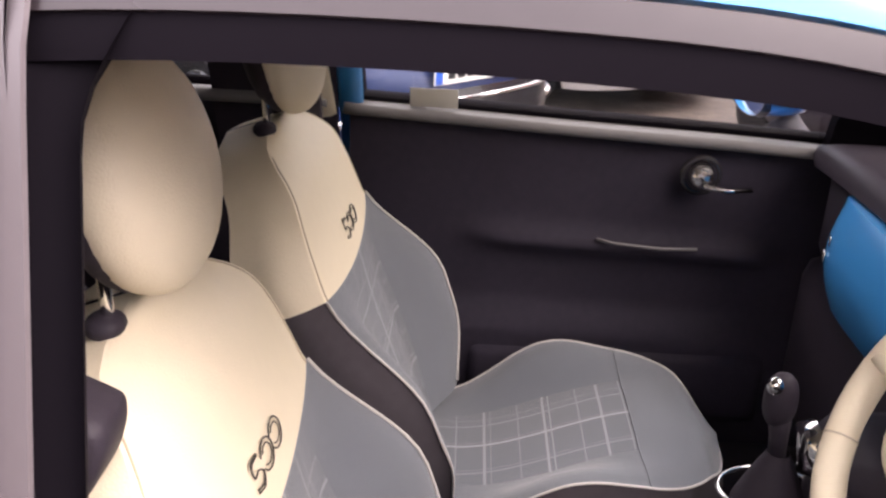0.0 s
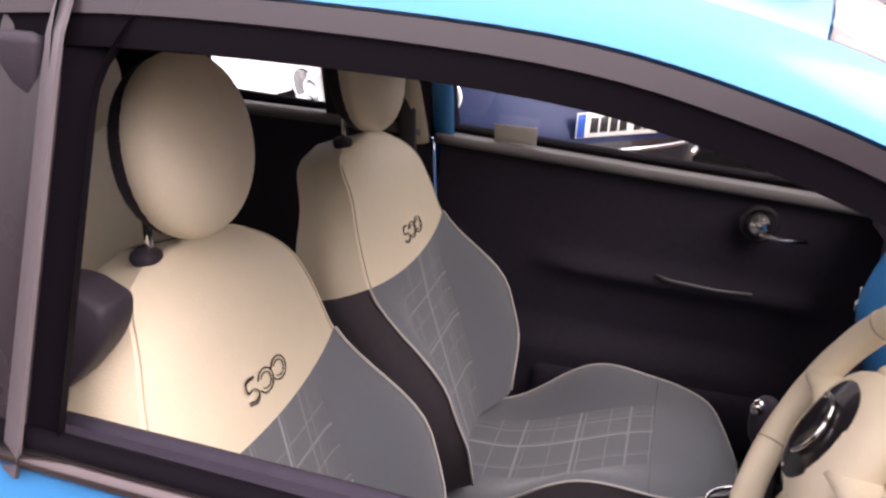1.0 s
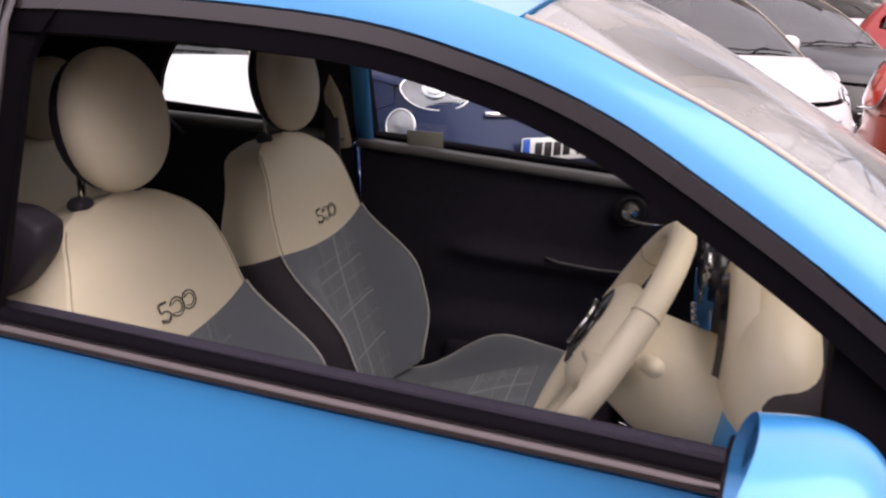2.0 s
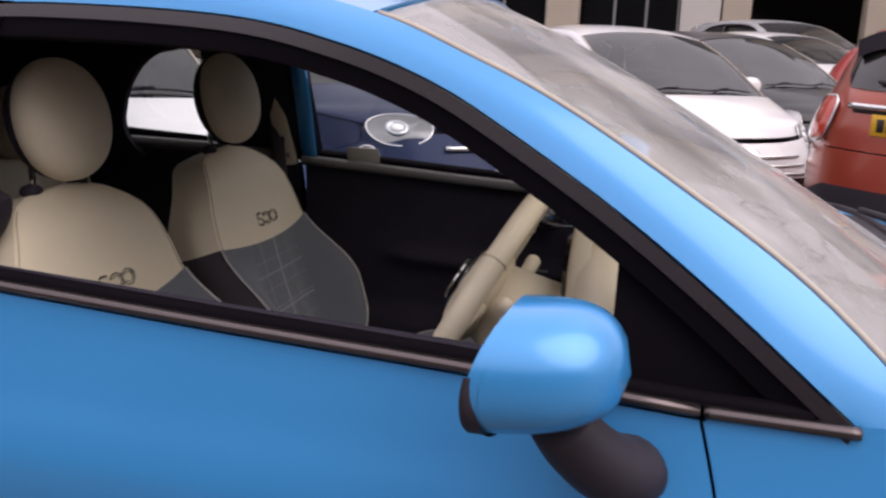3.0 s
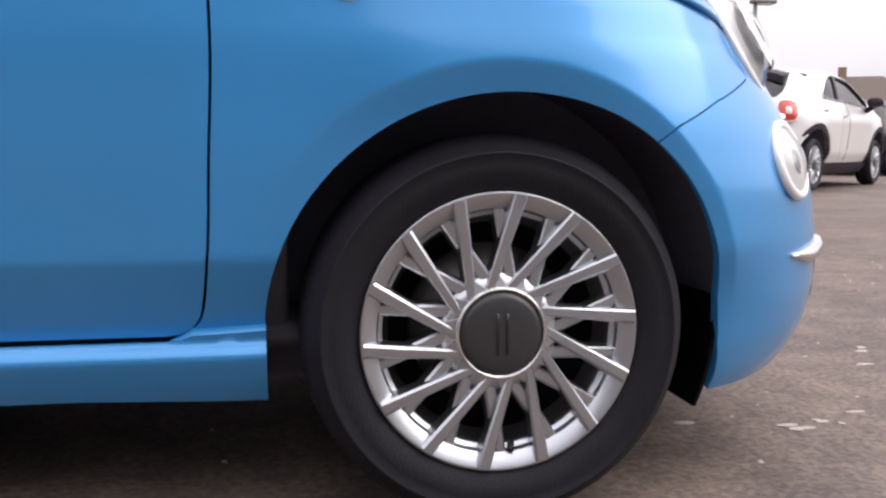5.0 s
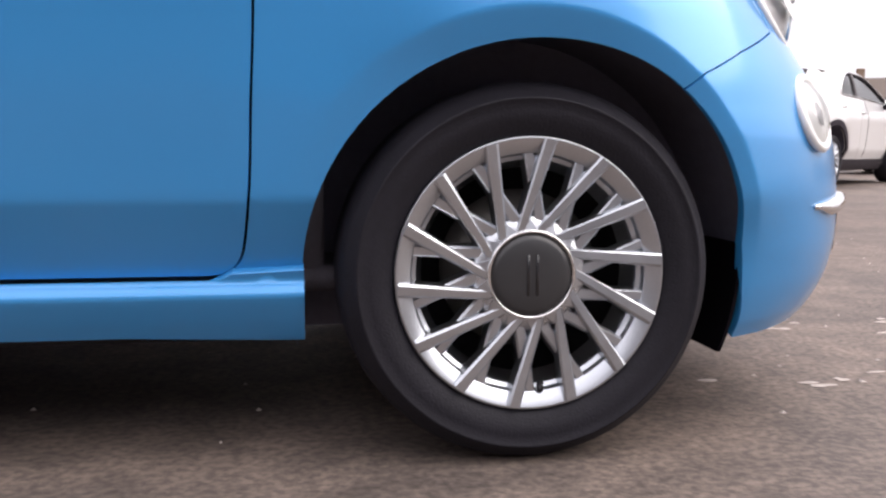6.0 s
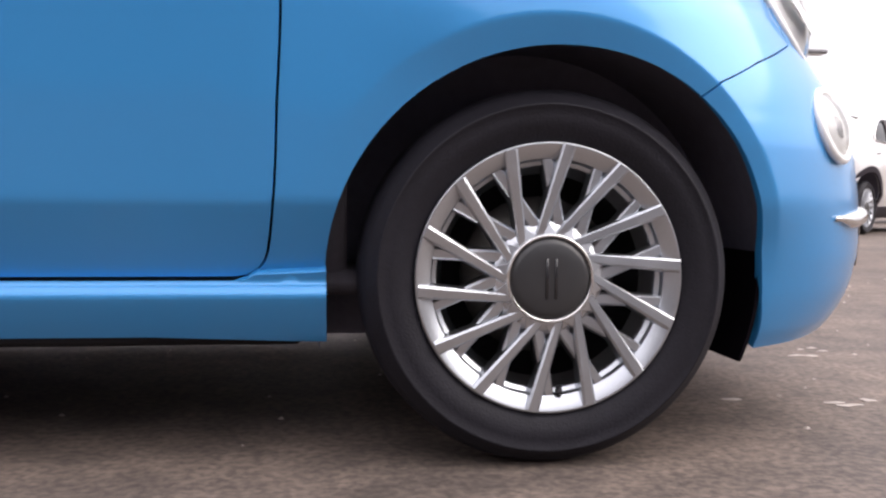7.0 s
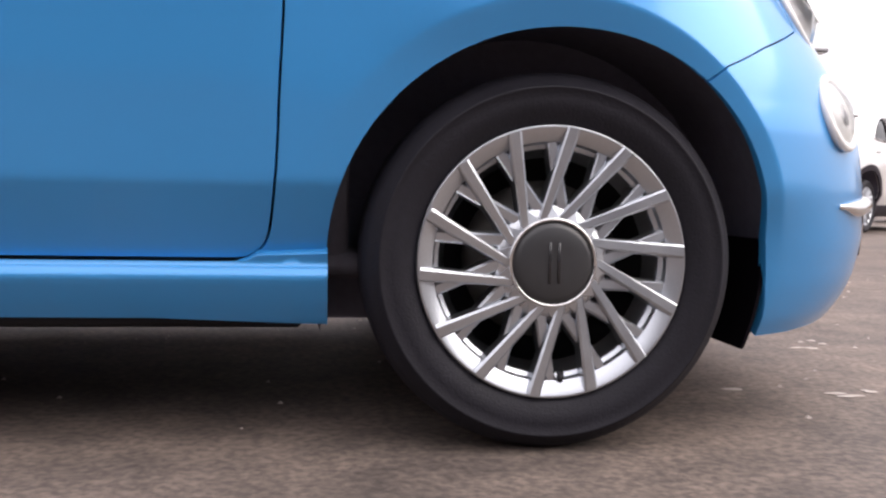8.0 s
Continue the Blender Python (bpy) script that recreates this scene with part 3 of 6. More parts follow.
def car_body(car, colour, warp=None, fine=True, glazing=None, cladding=False, side_glass=None):
    """All painted panels, glass, lamps and wheels of a small rounded hatchback under the Empty car."""
    step = 0.022 if fine else 0.06
    W = lambda data: warped(data, warp)
    tail_u = TAIL_START - SPAN
    seam = 0.685 if cladding else 0.64
    for side in (-1, 1):
        fender = ([(-0.430, 0.950)] + [(-0.185, 0.965)] + [(p[0] - 0.003, p[1] - 0.004) for p in resample_2d(BONNET_EDGE, 26)] + [(0.390, 0.742), (0.425, 0.671), (0.335, 0.6295), (0.258, 0.5925)]
                  + arch(0, 52.5, 178, 30) + [(-0.340, 0.3025), (-0.436, 0.3005)] + [(p[0] + 0.0022, p[1]) for p in resample_2d(SHUT[::-1], 24)])
        body_panel("front_wing", fender, colour, car, warp, side, 0.0095 if fine else step)
        bumper = ([(along(0.2598, 0.5902), 0.5902), (along(0.336, 0.6268), 0.6268), (along(0.4265, 0.6682), 0.6682), (along(0.40, 0.735), 0.735), (0.55, 0.728), (0.7, 0.716), (0.9, 0.704), (SPAN, 0.70),
                   (SPAN, 0.20), (0.8, 0.185), (along(0.45, 0.165), 0.165), (along(0.376, 0.163), 0.163), (along(0.371, 0.25), 0.25)]
                  + [(along(x, z), z) for x, z in arch(0, 6, 51.9, 12)])
        body_panel("front_bumper", bumper, colour, car, warp, side, 0.012 if fine and side < 0 else step, in_x=False)
        sill = [(-0.338, 0.2975), (-0.337, 0.186), (-0.6, 0.197), (-1.2, 0.198), (-1.955, 0.190), (-1.965, 0.2845), (-1.40, 0.2845), (-0.475, 0.2845), (-0.456, 0.2868), (-0.442, 0.2935)]
        body_panel("sill", sill, colour, car, warp, side, 0.010 if fine and side < 0 else step, proud=0.0 if cladding else 0.018)
        door = ([(p[0] - 0.0022, p[1]) for p in resample_2d(SHUT, 24)] + [(-0.458, 0.292), (-0.475, 0.2895), (-1.42, 0.2895), (-1.47, 0.33), (-1.495, 0.45), (-1.505, 0.7), (-1.505, 0.99)]
                + [(x, belt_z(x)) for x in np.linspace(-1.50, -0.442, 20)])
        body_panel("door", door, colour, car, warp, side, 0.013 if fine and side < 0 else step)
        quarter_u = ([(p[0], p[1]) for p in [(-1.511, 0.995), (-1.511, 0.7), (-1.501, 0.45), (-1.476, 0.33), (-1.44, 0.303)]]
                     + [(along(x, z), z) for x, z in arch(-WHEELBASE, 2, 122, 26)] + [(along(-2.56, 0.56), 0.56), (along(-2.72, seam - 0.04), seam - 0.04), (-2.75, seam), (-2.75, 0.85),
                        (along(-2.60, 0.98), 0.98), (along(-2.50, 1.09), 1.09), (along(-2.42, 1.19), 1.19), (along(-2.33, 1.30), 1.30), (along(-2.20, 1.345), 1.345), (along(-2.13, 1.275), 1.275), (along(-2.22, 1.16), 1.16), (along(-2.20, 1.045), 1.045),
                        (-2.0, 1.022), (-1.75, 1.012)])
        body_panel("rear_quarter", quarter_u, colour, car, warp, side, step, in_x=False)
        rear_bumper = ([(along(x, z), z) for x, z in arch(-WHEELBASE, 123, 180, 12)] + [(along(-2.655, 0.20), 0.20), (-2.6, 0.19), (-2.8, 0.20), (tail_u, 0.22),
                       (tail_u, seam - (0.006 if cladding else 0.09)), (-2.80, seam - (0.006 if cladding else 0.08)), (-2.752, seam - 0.006), (along(-2.72, seam - 0.044), seam - 0.044), (along(-2.56, 0.556), 0.556)])
        body_panel("rear_bumper", rear_bumper, colour, car, warp, side, step, in_x=False, depth=0.05 if cladding else 0.02, lift=0.018 if cladding else 0.0)
        hatch = [(tail_u, seam - (0.0 if cladding else 0.085)), (-2.80, seam - (0.0 if cladding else 0.075)), (-2.755, seam), (-2.755, 0.85), (along(-2.606, 0.98), 0.98), (along(-2.506, 1.09), 1.09), (along(-2.426, 1.19), 1.19), (along(-2.336, 1.30), 1.30), (-2.62, 1.375), (-2.8, 1.39), (tail_u, 1.395)]
        body_panel("tailgate", hatch, colour, car, warp, side, step, in_x=False)
        pane = [(tail_u, 1.005), (-2.92, 1.005), (-2.78, 1.015), (-2.70, 1.09), (-2.665, 1.20), (-2.66, 1.29), (-2.76, 1.335), (tail_u, 1.345)]
        body_panel("rear_window", pane, glazing or TINT_GLASS, car, warp, side, 0.05, 0.004, in_x=False, lift=0.006)
        flip = (lambda d: d) if side < 0 else mirrored
        # roof rail and screen pillar
        def rail(u, v):
            a, b = rail_low(u), rail_top(u)
            mid = a.lerp(b, v)
            return mid + Vector((0, -0.005, 0.003)) * math.sin(math.pi * v) * min(1.0, u * 8)
        part("roof_rail", skirted(W(flip(sheet(rail, 60 if fine else 30, 6, flip=True))), 0.012), colour, car)
        # frame of the side windows: a satin band, then black
        def band(d0, d1, s0, s1, t0=0.0, t1=1.0):
            return lambda u, v: rail_inward(t0 + (t1 - t0) * u, d0 + (d1 - d0) * v, s0 + (s1 - s0) * v)
        part("window_trim", skirted(W(flip(sheet(band(0.003, 0.021, -0.002, 0.0), 60, 2))), 0.01), WINDOW_TRIM, car, "satin dark window trim")
        part("window_seal", skirted(W(flip(sheet(band(0.022, 0.048, 0.004, 0.012), 60, 2))), 0.03), SEAL, car)
        # belt strip in two lengths with a rounded end
        for x0, x1 in ((-0.272, -0.438), (-0.443, -1.50)):
            pts = [Vector((x, side * (width_at(x, belt_z(x) + 0.011) + 0.001), belt_z(x) + 0.011)) for x in np.linspace(x0, x1, 16)]
            strip = part("belt_strip", W(tube(pts, 0.0115, 10, squash=0.7)), BELT_TRIM, car, "dark chrome belt strip")
        part("belt_seal", W(tube([Vector((x, side * (width_at(x, belt_z(x)) - 0.018), belt_z(x) + 0.016)) for x in np.linspace(-0.32, -2.12, 30)], 0.014, 8)), SEAL, car)
        # window post between door and quarter light
        def post(u, v):
            z = 1.0 + 0.375 * u
            x = -1.492 - 0.02 * u + (-0.051) * v
            return Vector((x, -(width_at(x, z) - 0.002 - 0.01 * math.sin(math.pi * v)), z))
        part("door_post", skirted(W(flip(sheet(post, 12, 4))), 0.02), WINDOW_TRIM, car)
        def post_seal(u, v):
            z = 1.0 + 0.372 * u
            x = -1.490 - 0.02 * u + (0.033 + 0.040 * smoothstep(0.72, 1.0, u) ** 2) * v
            return Vector((x, -(width_at(x, z) - 0.012 - 0.012 * v), z))
        part("post_seal", skirted(W(flip(sheet(post_seal, 20, 3))), 0.02), SEAL, car)
        part("post_trim", skirted(W(flip(sheet(lambda u, v: post(u, -0.33 + 0.42 * v) + Vector((0, -0.006, 0)), 12, 3))), 0.004), PILLAR_TRIM, car, "satin grey pillar strip")
        # quarter light
        def light(u, v):
            x = -1.53 - 0.62 * v
            top = 1.345 - 0.16 * v ** 2.2
            z = belt_z(x) + 0.012 + (top - belt_z(x)) * u
            return Vector((x, -(width_at(x, z) - 0.012), z))
        part("quarter_glass", W(flip(sheet(light, 8, 8))), (side_glass[0] if side < 0 else side_glass[1]) if side_glass else TINT_GLASS, car).visible_shadow = False
        # lamps
        wide = 0.11 if cladding else 0.0
        head = mount(0.49, 0.742, side, -0.004) if cladding else lamp_seat(side) if fine else mount(0.43, 0.735, side, -0.010)
        tall, bulge = (0.004, 0.030) if fine else (0.0, 0.0)
        lamp = part("headlamp", W(placed(rounded_patch(0.174 + wide, 0.182 + tall, 2.2, 40, 0.008 + bulge * 1.1, 8), head)), LAMP_WHITE if fine else LAMP_GREY, car, "round headlamp with a bright reflector")
        part("lens", W(placed(rounded_patch(0.187 + wide, 0.195 + tall, 2.2, 40, 0.020 + bulge if fine else 0.010, 8), head)), LAMP_GLASS, lamp).visible_shadow = False
        part("bezel", W(placed(ring_patch(0.185 + wide, 0.193 + tall, 2.2, 0.007 if fine else 0.0045), head)), LAMP_WHITE if fine else CHROME, lamp)
        part("projector", W(placed(lathe([(0.0, 0.024), (0.020, 0.022), (0.028, 0.016), (0.032, 0.010)], 24, axis="z"), head @ Matrix.Translation((0.012 * side, -0.005, bulge * 0.72)))), LAMP_GREY if fine else LAMP_WHITE, lamp)
        part("reflector_ring", W(placed(lathe([(0.034, 0.014), (0.044, 0.020), (0.052, 0.012)] if not fine else [(0.034, 0.014), (0.050, 0.020), (0.064, 0.012)], 28, axis="z"), head @ Matrix.Translation((0.012 * side, -0.005, bulge * 0.72)))), LAMP_WHITE if fine else ALLOY_DIM, lamp)
        low = mount(0.47, 0.595, side, 0.0) if cladding else mount(0.522, 0.540, side, 0.0)
        fog = part("lower_lamp", W(placed(rounded_patch(0.115, 0.118, 2, 36, 0.014, 6), low)), LAMP_WHITE if fine else LAMP_GREY, car, "round lower lamp")
        part("lens", W(placed(rounded_patch(0.122, 0.126, 2, 36, 0.024, 6), low)), LAMP_GLASS, fog).visible_shadow = False
        part("bezel", W(placed(ring_patch(0.119, 0.123, 2, 0.0085 if fine else 0.005), low)), LAMP_WHITE if fine else CHROME, fog, "white lamp ring")
        part("bulb_shade", W(placed(rounded_patch(0.034, 0.046, 2.6, 20, 0.005, 3), low @ Matrix.Translation((0.004 * side, -0.004, 0.012)))), LAMP_GREY, fog)
        rep = mount(-0.220, 0.768, side, 0.001)
        part("side_repeater", W(placed(rounded_patch(0.042, 0.030, 2, 28, 0.010, 5), rep)), AMBER_LENS, car, "oval side repeater lamp")
        tl = mount(0, 0.832 if cladding else 0.78, side, 0.004, u=-2.65 if cladding else -2.66)
        grown = 1.3 if cladding else 1.0
        tail = part("tail_lamp", W(placed(rounded_patch(0.17 * grown, 0.20 * grown, 3.2, 36, 0.03, 6), tl)), RED_LENS, car, "rounded red tail lamp")
        part("bezel", W(placed(ring_patch(0.18 * grown, 0.21 * grown, 3.2, 0.007), tl)), CHROME, tail)
        part("lens_heart", W(placed(rounded_patch(0.075, 0.10, 3.0, 28, 0.012, 4), tl @ Matrix.Translation((0, 0, 0.028)))), colour if cladding else RED_LENS, tail)
        # bumper trims
        thick = [0.004 + 0.011 * smoothstep(0, 5, q) for q in range(14)]
        part("bumper_trim", W(tube([flank(along(0.52, 0.4) + 0.02 * q, 0.384 + 0.001 * q - 0.7 * thick[q], side) + flank_normal(along(0.52, 0.4) + 0.02 * q, 0.374, side) * 0.002 for q in range(14)], thick, 10)), CHROME, car, "chrome bumper trim")
        body_panel("lower_intake", [(along(0.575, 0.36) + 0.12, 0.378), (SPAN, 0.39), (SPAN, 0.27), (along(0.575, 0.36) + 0.16, 0.29)], GLOSS_BLACK, car, warp, side, 0.05, 0.004, in_x=False, lift=0.003)
        # dark seams behind the panel gaps
        body_panel("shut_seal", [(-0.47, 0.93), (-0.375, 0.93), (-0.372, 0.5), (-0.40, 0.30), (-0.48, 0.30)], SEAL, car, warp, side, 0.05, 0.004, lift=-0.032)
        body_panel("bumper_seal", [(0.243, 0.568), (0.28, 0.565), (0.42, 0.64), (0.46, 0.70), (0.38, 0.70), (0.25, 0.62), (0.222, 0.592)], SEAL, car, warp, side, 0.05, 0.004, lift=-0.018)
        part("bonnet_seal", W([flip(tube([bonnet_edge(k / 20) + Vector((0, 0.024, -0.004)) for k in range(21)], 0.017, 8))][0]), SEAL, car)
        # door handle
        hm = mount(-1.43, 0.80, side, 0.012)
        part("door_handle", W((placed(blob((0, 0, 0), (0.075, 0.016, 0.012), (3, 2.2), 20, 10), hm))), CHROME, car)
        # wheel arches, lined
        for cx in (0.0, -WHEELBASE):
            def liner(u, v):
                a = radians(-19 + 218 * u)
                r = 0.380
                x, z = cx + 0.012 + r * math.cos(a), AXLE + r * math.sin(a)
                y0 = flank(along(x, z), z).y + 0.012
                return Vector((x, y0 + (-0.46 - y0) * v, z))
            part("arch_liner", W(flip(sheet(liner, 40, 4))), LINER, car)
            back = [Vector((cx + 0.012 + 0.39 * math.cos(a), side * 0.47, max(0.165, AXLE + 0.39 * math.sin(a)))) for a in np.linspace(-0.33, math.pi + 0.33, 28)]
            part("arch_back", W((back, [tuple(range(28))])), LINER, car)
            if cladding:
                def clad(u, v):
                    a = radians(-10 + 200 * u)
                    r = 0.345 + 0.055 * v
                    x, z = cx + 0.012 + r * math.cos(a), AXLE + r * math.sin(a)
                    return flank(along(x, z), z) + Vector((0, -0.008, 0))
                part("arch_cladding", skirted(W(flip(sheet(clad, 30, 2, flip=True))), 0.02), BLACK_PLASTIC, car)
            if cx == 0.0:
                def lip(u, v):
                    a = radians(-24 + 30 * u)
                    return Vector((0.012 + 0.352 * math.cos(a), -(0.705 - 0.25 * v), AXLE + 0.352 * math.sin(a)))
                part("splash_lip", skirted(W(flip(sheet(lip, 12, 4))), 0.006, (1, 0, 0)), SEAL, car, "black rubber splash lip")
            at = Vector((cx, side * 0.772, AXLE))
            wheel(car, warp(at) if warp else at, side, fine and side < 0 and cx == 0, 1.13 if warp else 1.0)
    # mud flap ahead of the front wheel lies inside the bumper's foot
    part("bonnet", skirted(W(sheet(bonnet, 44 if fine else 24, 40 if fine else 24, flip=False)), 0.014), colour, car)
    part("roof", skirted(W(sheet(roof, 30, 24, flip=True)), 0.012), colour, car)
    def roof_tail(s, v):
        """Closes the roof down to the tailgate and the rear pillars."""
        a = 2 * v - 1
        p = roof(1.0, v)
        q = flank(tail_u + (-2.26 - tail_u) * abs(a) ** 1.5, 1.395 - 0.07 * abs(a) ** 3, -1 if a < 0 else 1)
        return p.lerp(q, s) + Vector((0, 0, 0.004 * math.sin(math.pi * s)))
    part("roof_tail", skirted(W(sheet(roof_tail, 4, 24, flip=True)), 0.012), colour, car)
    part("windscreen", W(sheet(lambda s, v: screen(s, v), 24, 24, flip=True)), SCREEN_GLASS if glazing is None else glazing, car).visible_shadow = False
    for side in (-1, 1):
        # seal along the screen's edge; its cream colour paints the highlight there
        edge = [screen(k / 30, 0.5 + 0.5 * side) + Vector((0.002, 0.004 * side, 0.003)) for k in range(31)]
        part("screen_seal", W(tube(edge, 0.0045, 6)), SEAL_HIGHLIGHT, car, "windscreen seal with a highlight put into its colour")
    def scuttle(s, v):
        p = bonnet(0.0, v)
        q = screen(0.015, 0.5 + 0.5 * max(-1.0, min(1.0, p.y / 0.735)))
        return p.lerp(q, s) + Vector((-0.004, 0, -0.006 - 0.012 * math.sin(math.pi * s)))
    part("scuttle", W(sheet(scuttle, 6, 30)), BLACK_PLASTIC, car, "black scuttle panel")
    for y0, y1 in ((-0.42, 0.12), (0.10, 0.55)):
        pts = [screen(0.035 + 0.02 * math.sin(math.pi * k / 8), 0.5 + (y0 + (y1 - y0) * k / 8) / 1.45) + Vector((0.01, 0, 0.016)) for k in range(9)]
        wiper = part("wiper", W(tube(pts, 0.007, 6)), BLACK_PLASTIC, car)
        part("wiper_arm", W(tube([pts[0] + Vector((0.05, 0.02, -0.012)), pts[2] + Vector((0.03, 0, 0.012)), pts[4] + Vector((0, 0, 0.01))], 0.008, 6)), BLACK_PLASTIC, wiper)
    # underside near-black and low, so its colour and shape deepen the shade below
    under = rbox((3.2, 0.92, 0.06), (-1.15, 0, 0.21), 0.02, 1)
    if warp:
        for v in under.verts:
            v.co = warp(v.co)
    part("underbody", under, GAP_SHADE, car)
    mid = rbox((1.55, 1.20, 0.07), (-1.15, 0, 0.200), 0.01, 1)
    if warp:
        for v in mid.verts:
            v.co = warp(v.co)
    part("floor_pan", mid, GAP_SHADE, car)
    # badge and chrome bar on the nose
    nose_bar = tube([flank(SPAN - (0.26 if cladding else 0.30) * abs(k) / 10, 0.655 if cladding else 0.615, -1 if k <= 0 else 1) + Vector((0.012, 0, 0)) for k in range(-10, 11)], 0.011, 8, squash=1.0)
    part("nose_bar", W(nose_bar), CHROME, car, "chrome nose bar")
    badge = mount(0, 0.655 if cladding else 0.625, -1, 0.012, u=SPAN - 0.001)
    part("badge", W(placed(rounded_patch(0.11, 0.11, 2, 28, 0.012, 4), badge)), CHROME, car)
    number_plate(car, Matrix.Translation(Vector((0.765, 0, 0.43)) if not warp else warp(Vector((0.735, 0, 0.535)))) @ Matrix(((0, 0, 1, 0), (1, 0, 0, 0), (0, 1, 0, 0), (0, 0, 0, 1))), PLATE_WHITE)


def resample_2d(points, count):
    return [(p.x, p.y) for p in (curve([(x, z, 0) for x, z in points], k / count) for k in range(count + 1))]


# ---- ground ----
GROUND = material("asphalt", (0.064, 0.055, 0.051), rough=0.7, vary=0.35, scale=0.9, fine=28, bump=0.6, bump_scale=110, tint=(0.118, 0.098, 0.089), specular=0.4)
gn, gl = GROUND.node_tree.nodes, GROUND.node_tree.links
ground_tc = gn.new("ShaderNodeTexCoord")
gp = gn["Principled BSDF"]
under = gp.inputs["Base Color"].links[0].from_socket
# chippings, then patches of dirt and wear
for kind, size, amount, dark, pale in (("ShaderNodeTexVoronoi", 170, 0.55, 0.62, 1.42), ("ShaderNodeTexNoise", 62, 0.7, 0.55, 1.5), ("ShaderNodeTexNoise", 9, 0.6, 0.7, 1.3), ("ShaderNodeTexNoise", 1.6, 0.8, 0.78, 1.25)):
    grain, ramp, stone_mix = gn.new(kind), gn.new("ShaderNodeValToRGB"), gn.new("ShaderNodeMixRGB")
    grain.inputs["Scale"].default_value = size
    grain.inputs["Detail"].default_value = 3
    chips = kind == "ShaderNodeTexVoronoi"
    ramp.color_ramp.elements[0].position, ramp.color_ramp.elements[0].color = 0.1 if chips else 0.36, (dark, dark * 0.98, dark * 0.97, 1)
    ramp.color_ramp.elements[1].position, ramp.color_ramp.elements[1].color = 0.9 if chips else 0.64, (pale, pale * 0.97, pale * 0.93, 1)
    stone_mix.blend_type = "MULTIPLY"
    stone_mix.inputs[0].default_value = amount
    gl.new(ground_tc.outputs["Object"], grain.inputs["Vector"])
    gl.new(grain.outputs["Color"] if chips else grain.outputs["Fac"], ramp.inputs[0])
    gl.new(under, stone_mix.inputs[1])
    gl.new(ramp.outputs[0], stone_mix.inputs[2])
    under = stone_mix.outputs[0]
gl.new(under, gp.inputs["Base Color"])
part("ground", ([(-300, -300, 0), (300, -300, 0), (300, 300, 0), (-300, 300, 0)], [(0, 1, 2, 3)]), GROUND, None, smooth=False)
tagged(bpy.data.objects["ground"], "worn grey-brown tarmac of a car sales yard", "ground", kind="structure")

# ---- the blue car ----
hero = tagged(empty("small_car"), "sky-blue small hatchback with its driver's window down", "car")
car_body(hero, SKY_BLUE, side_glass=(DIM_QUARTER_GLASS, CLEAR_GLASS))

# dark lining of the cabin: floor, bulkhead, far door card, roof lining
def lined(name, size, at, mat, label="", r=0.02, turn=None, parent=None):
    return part(name, rbox(size, at, r, 2, turn), mat, parent or hero, label)


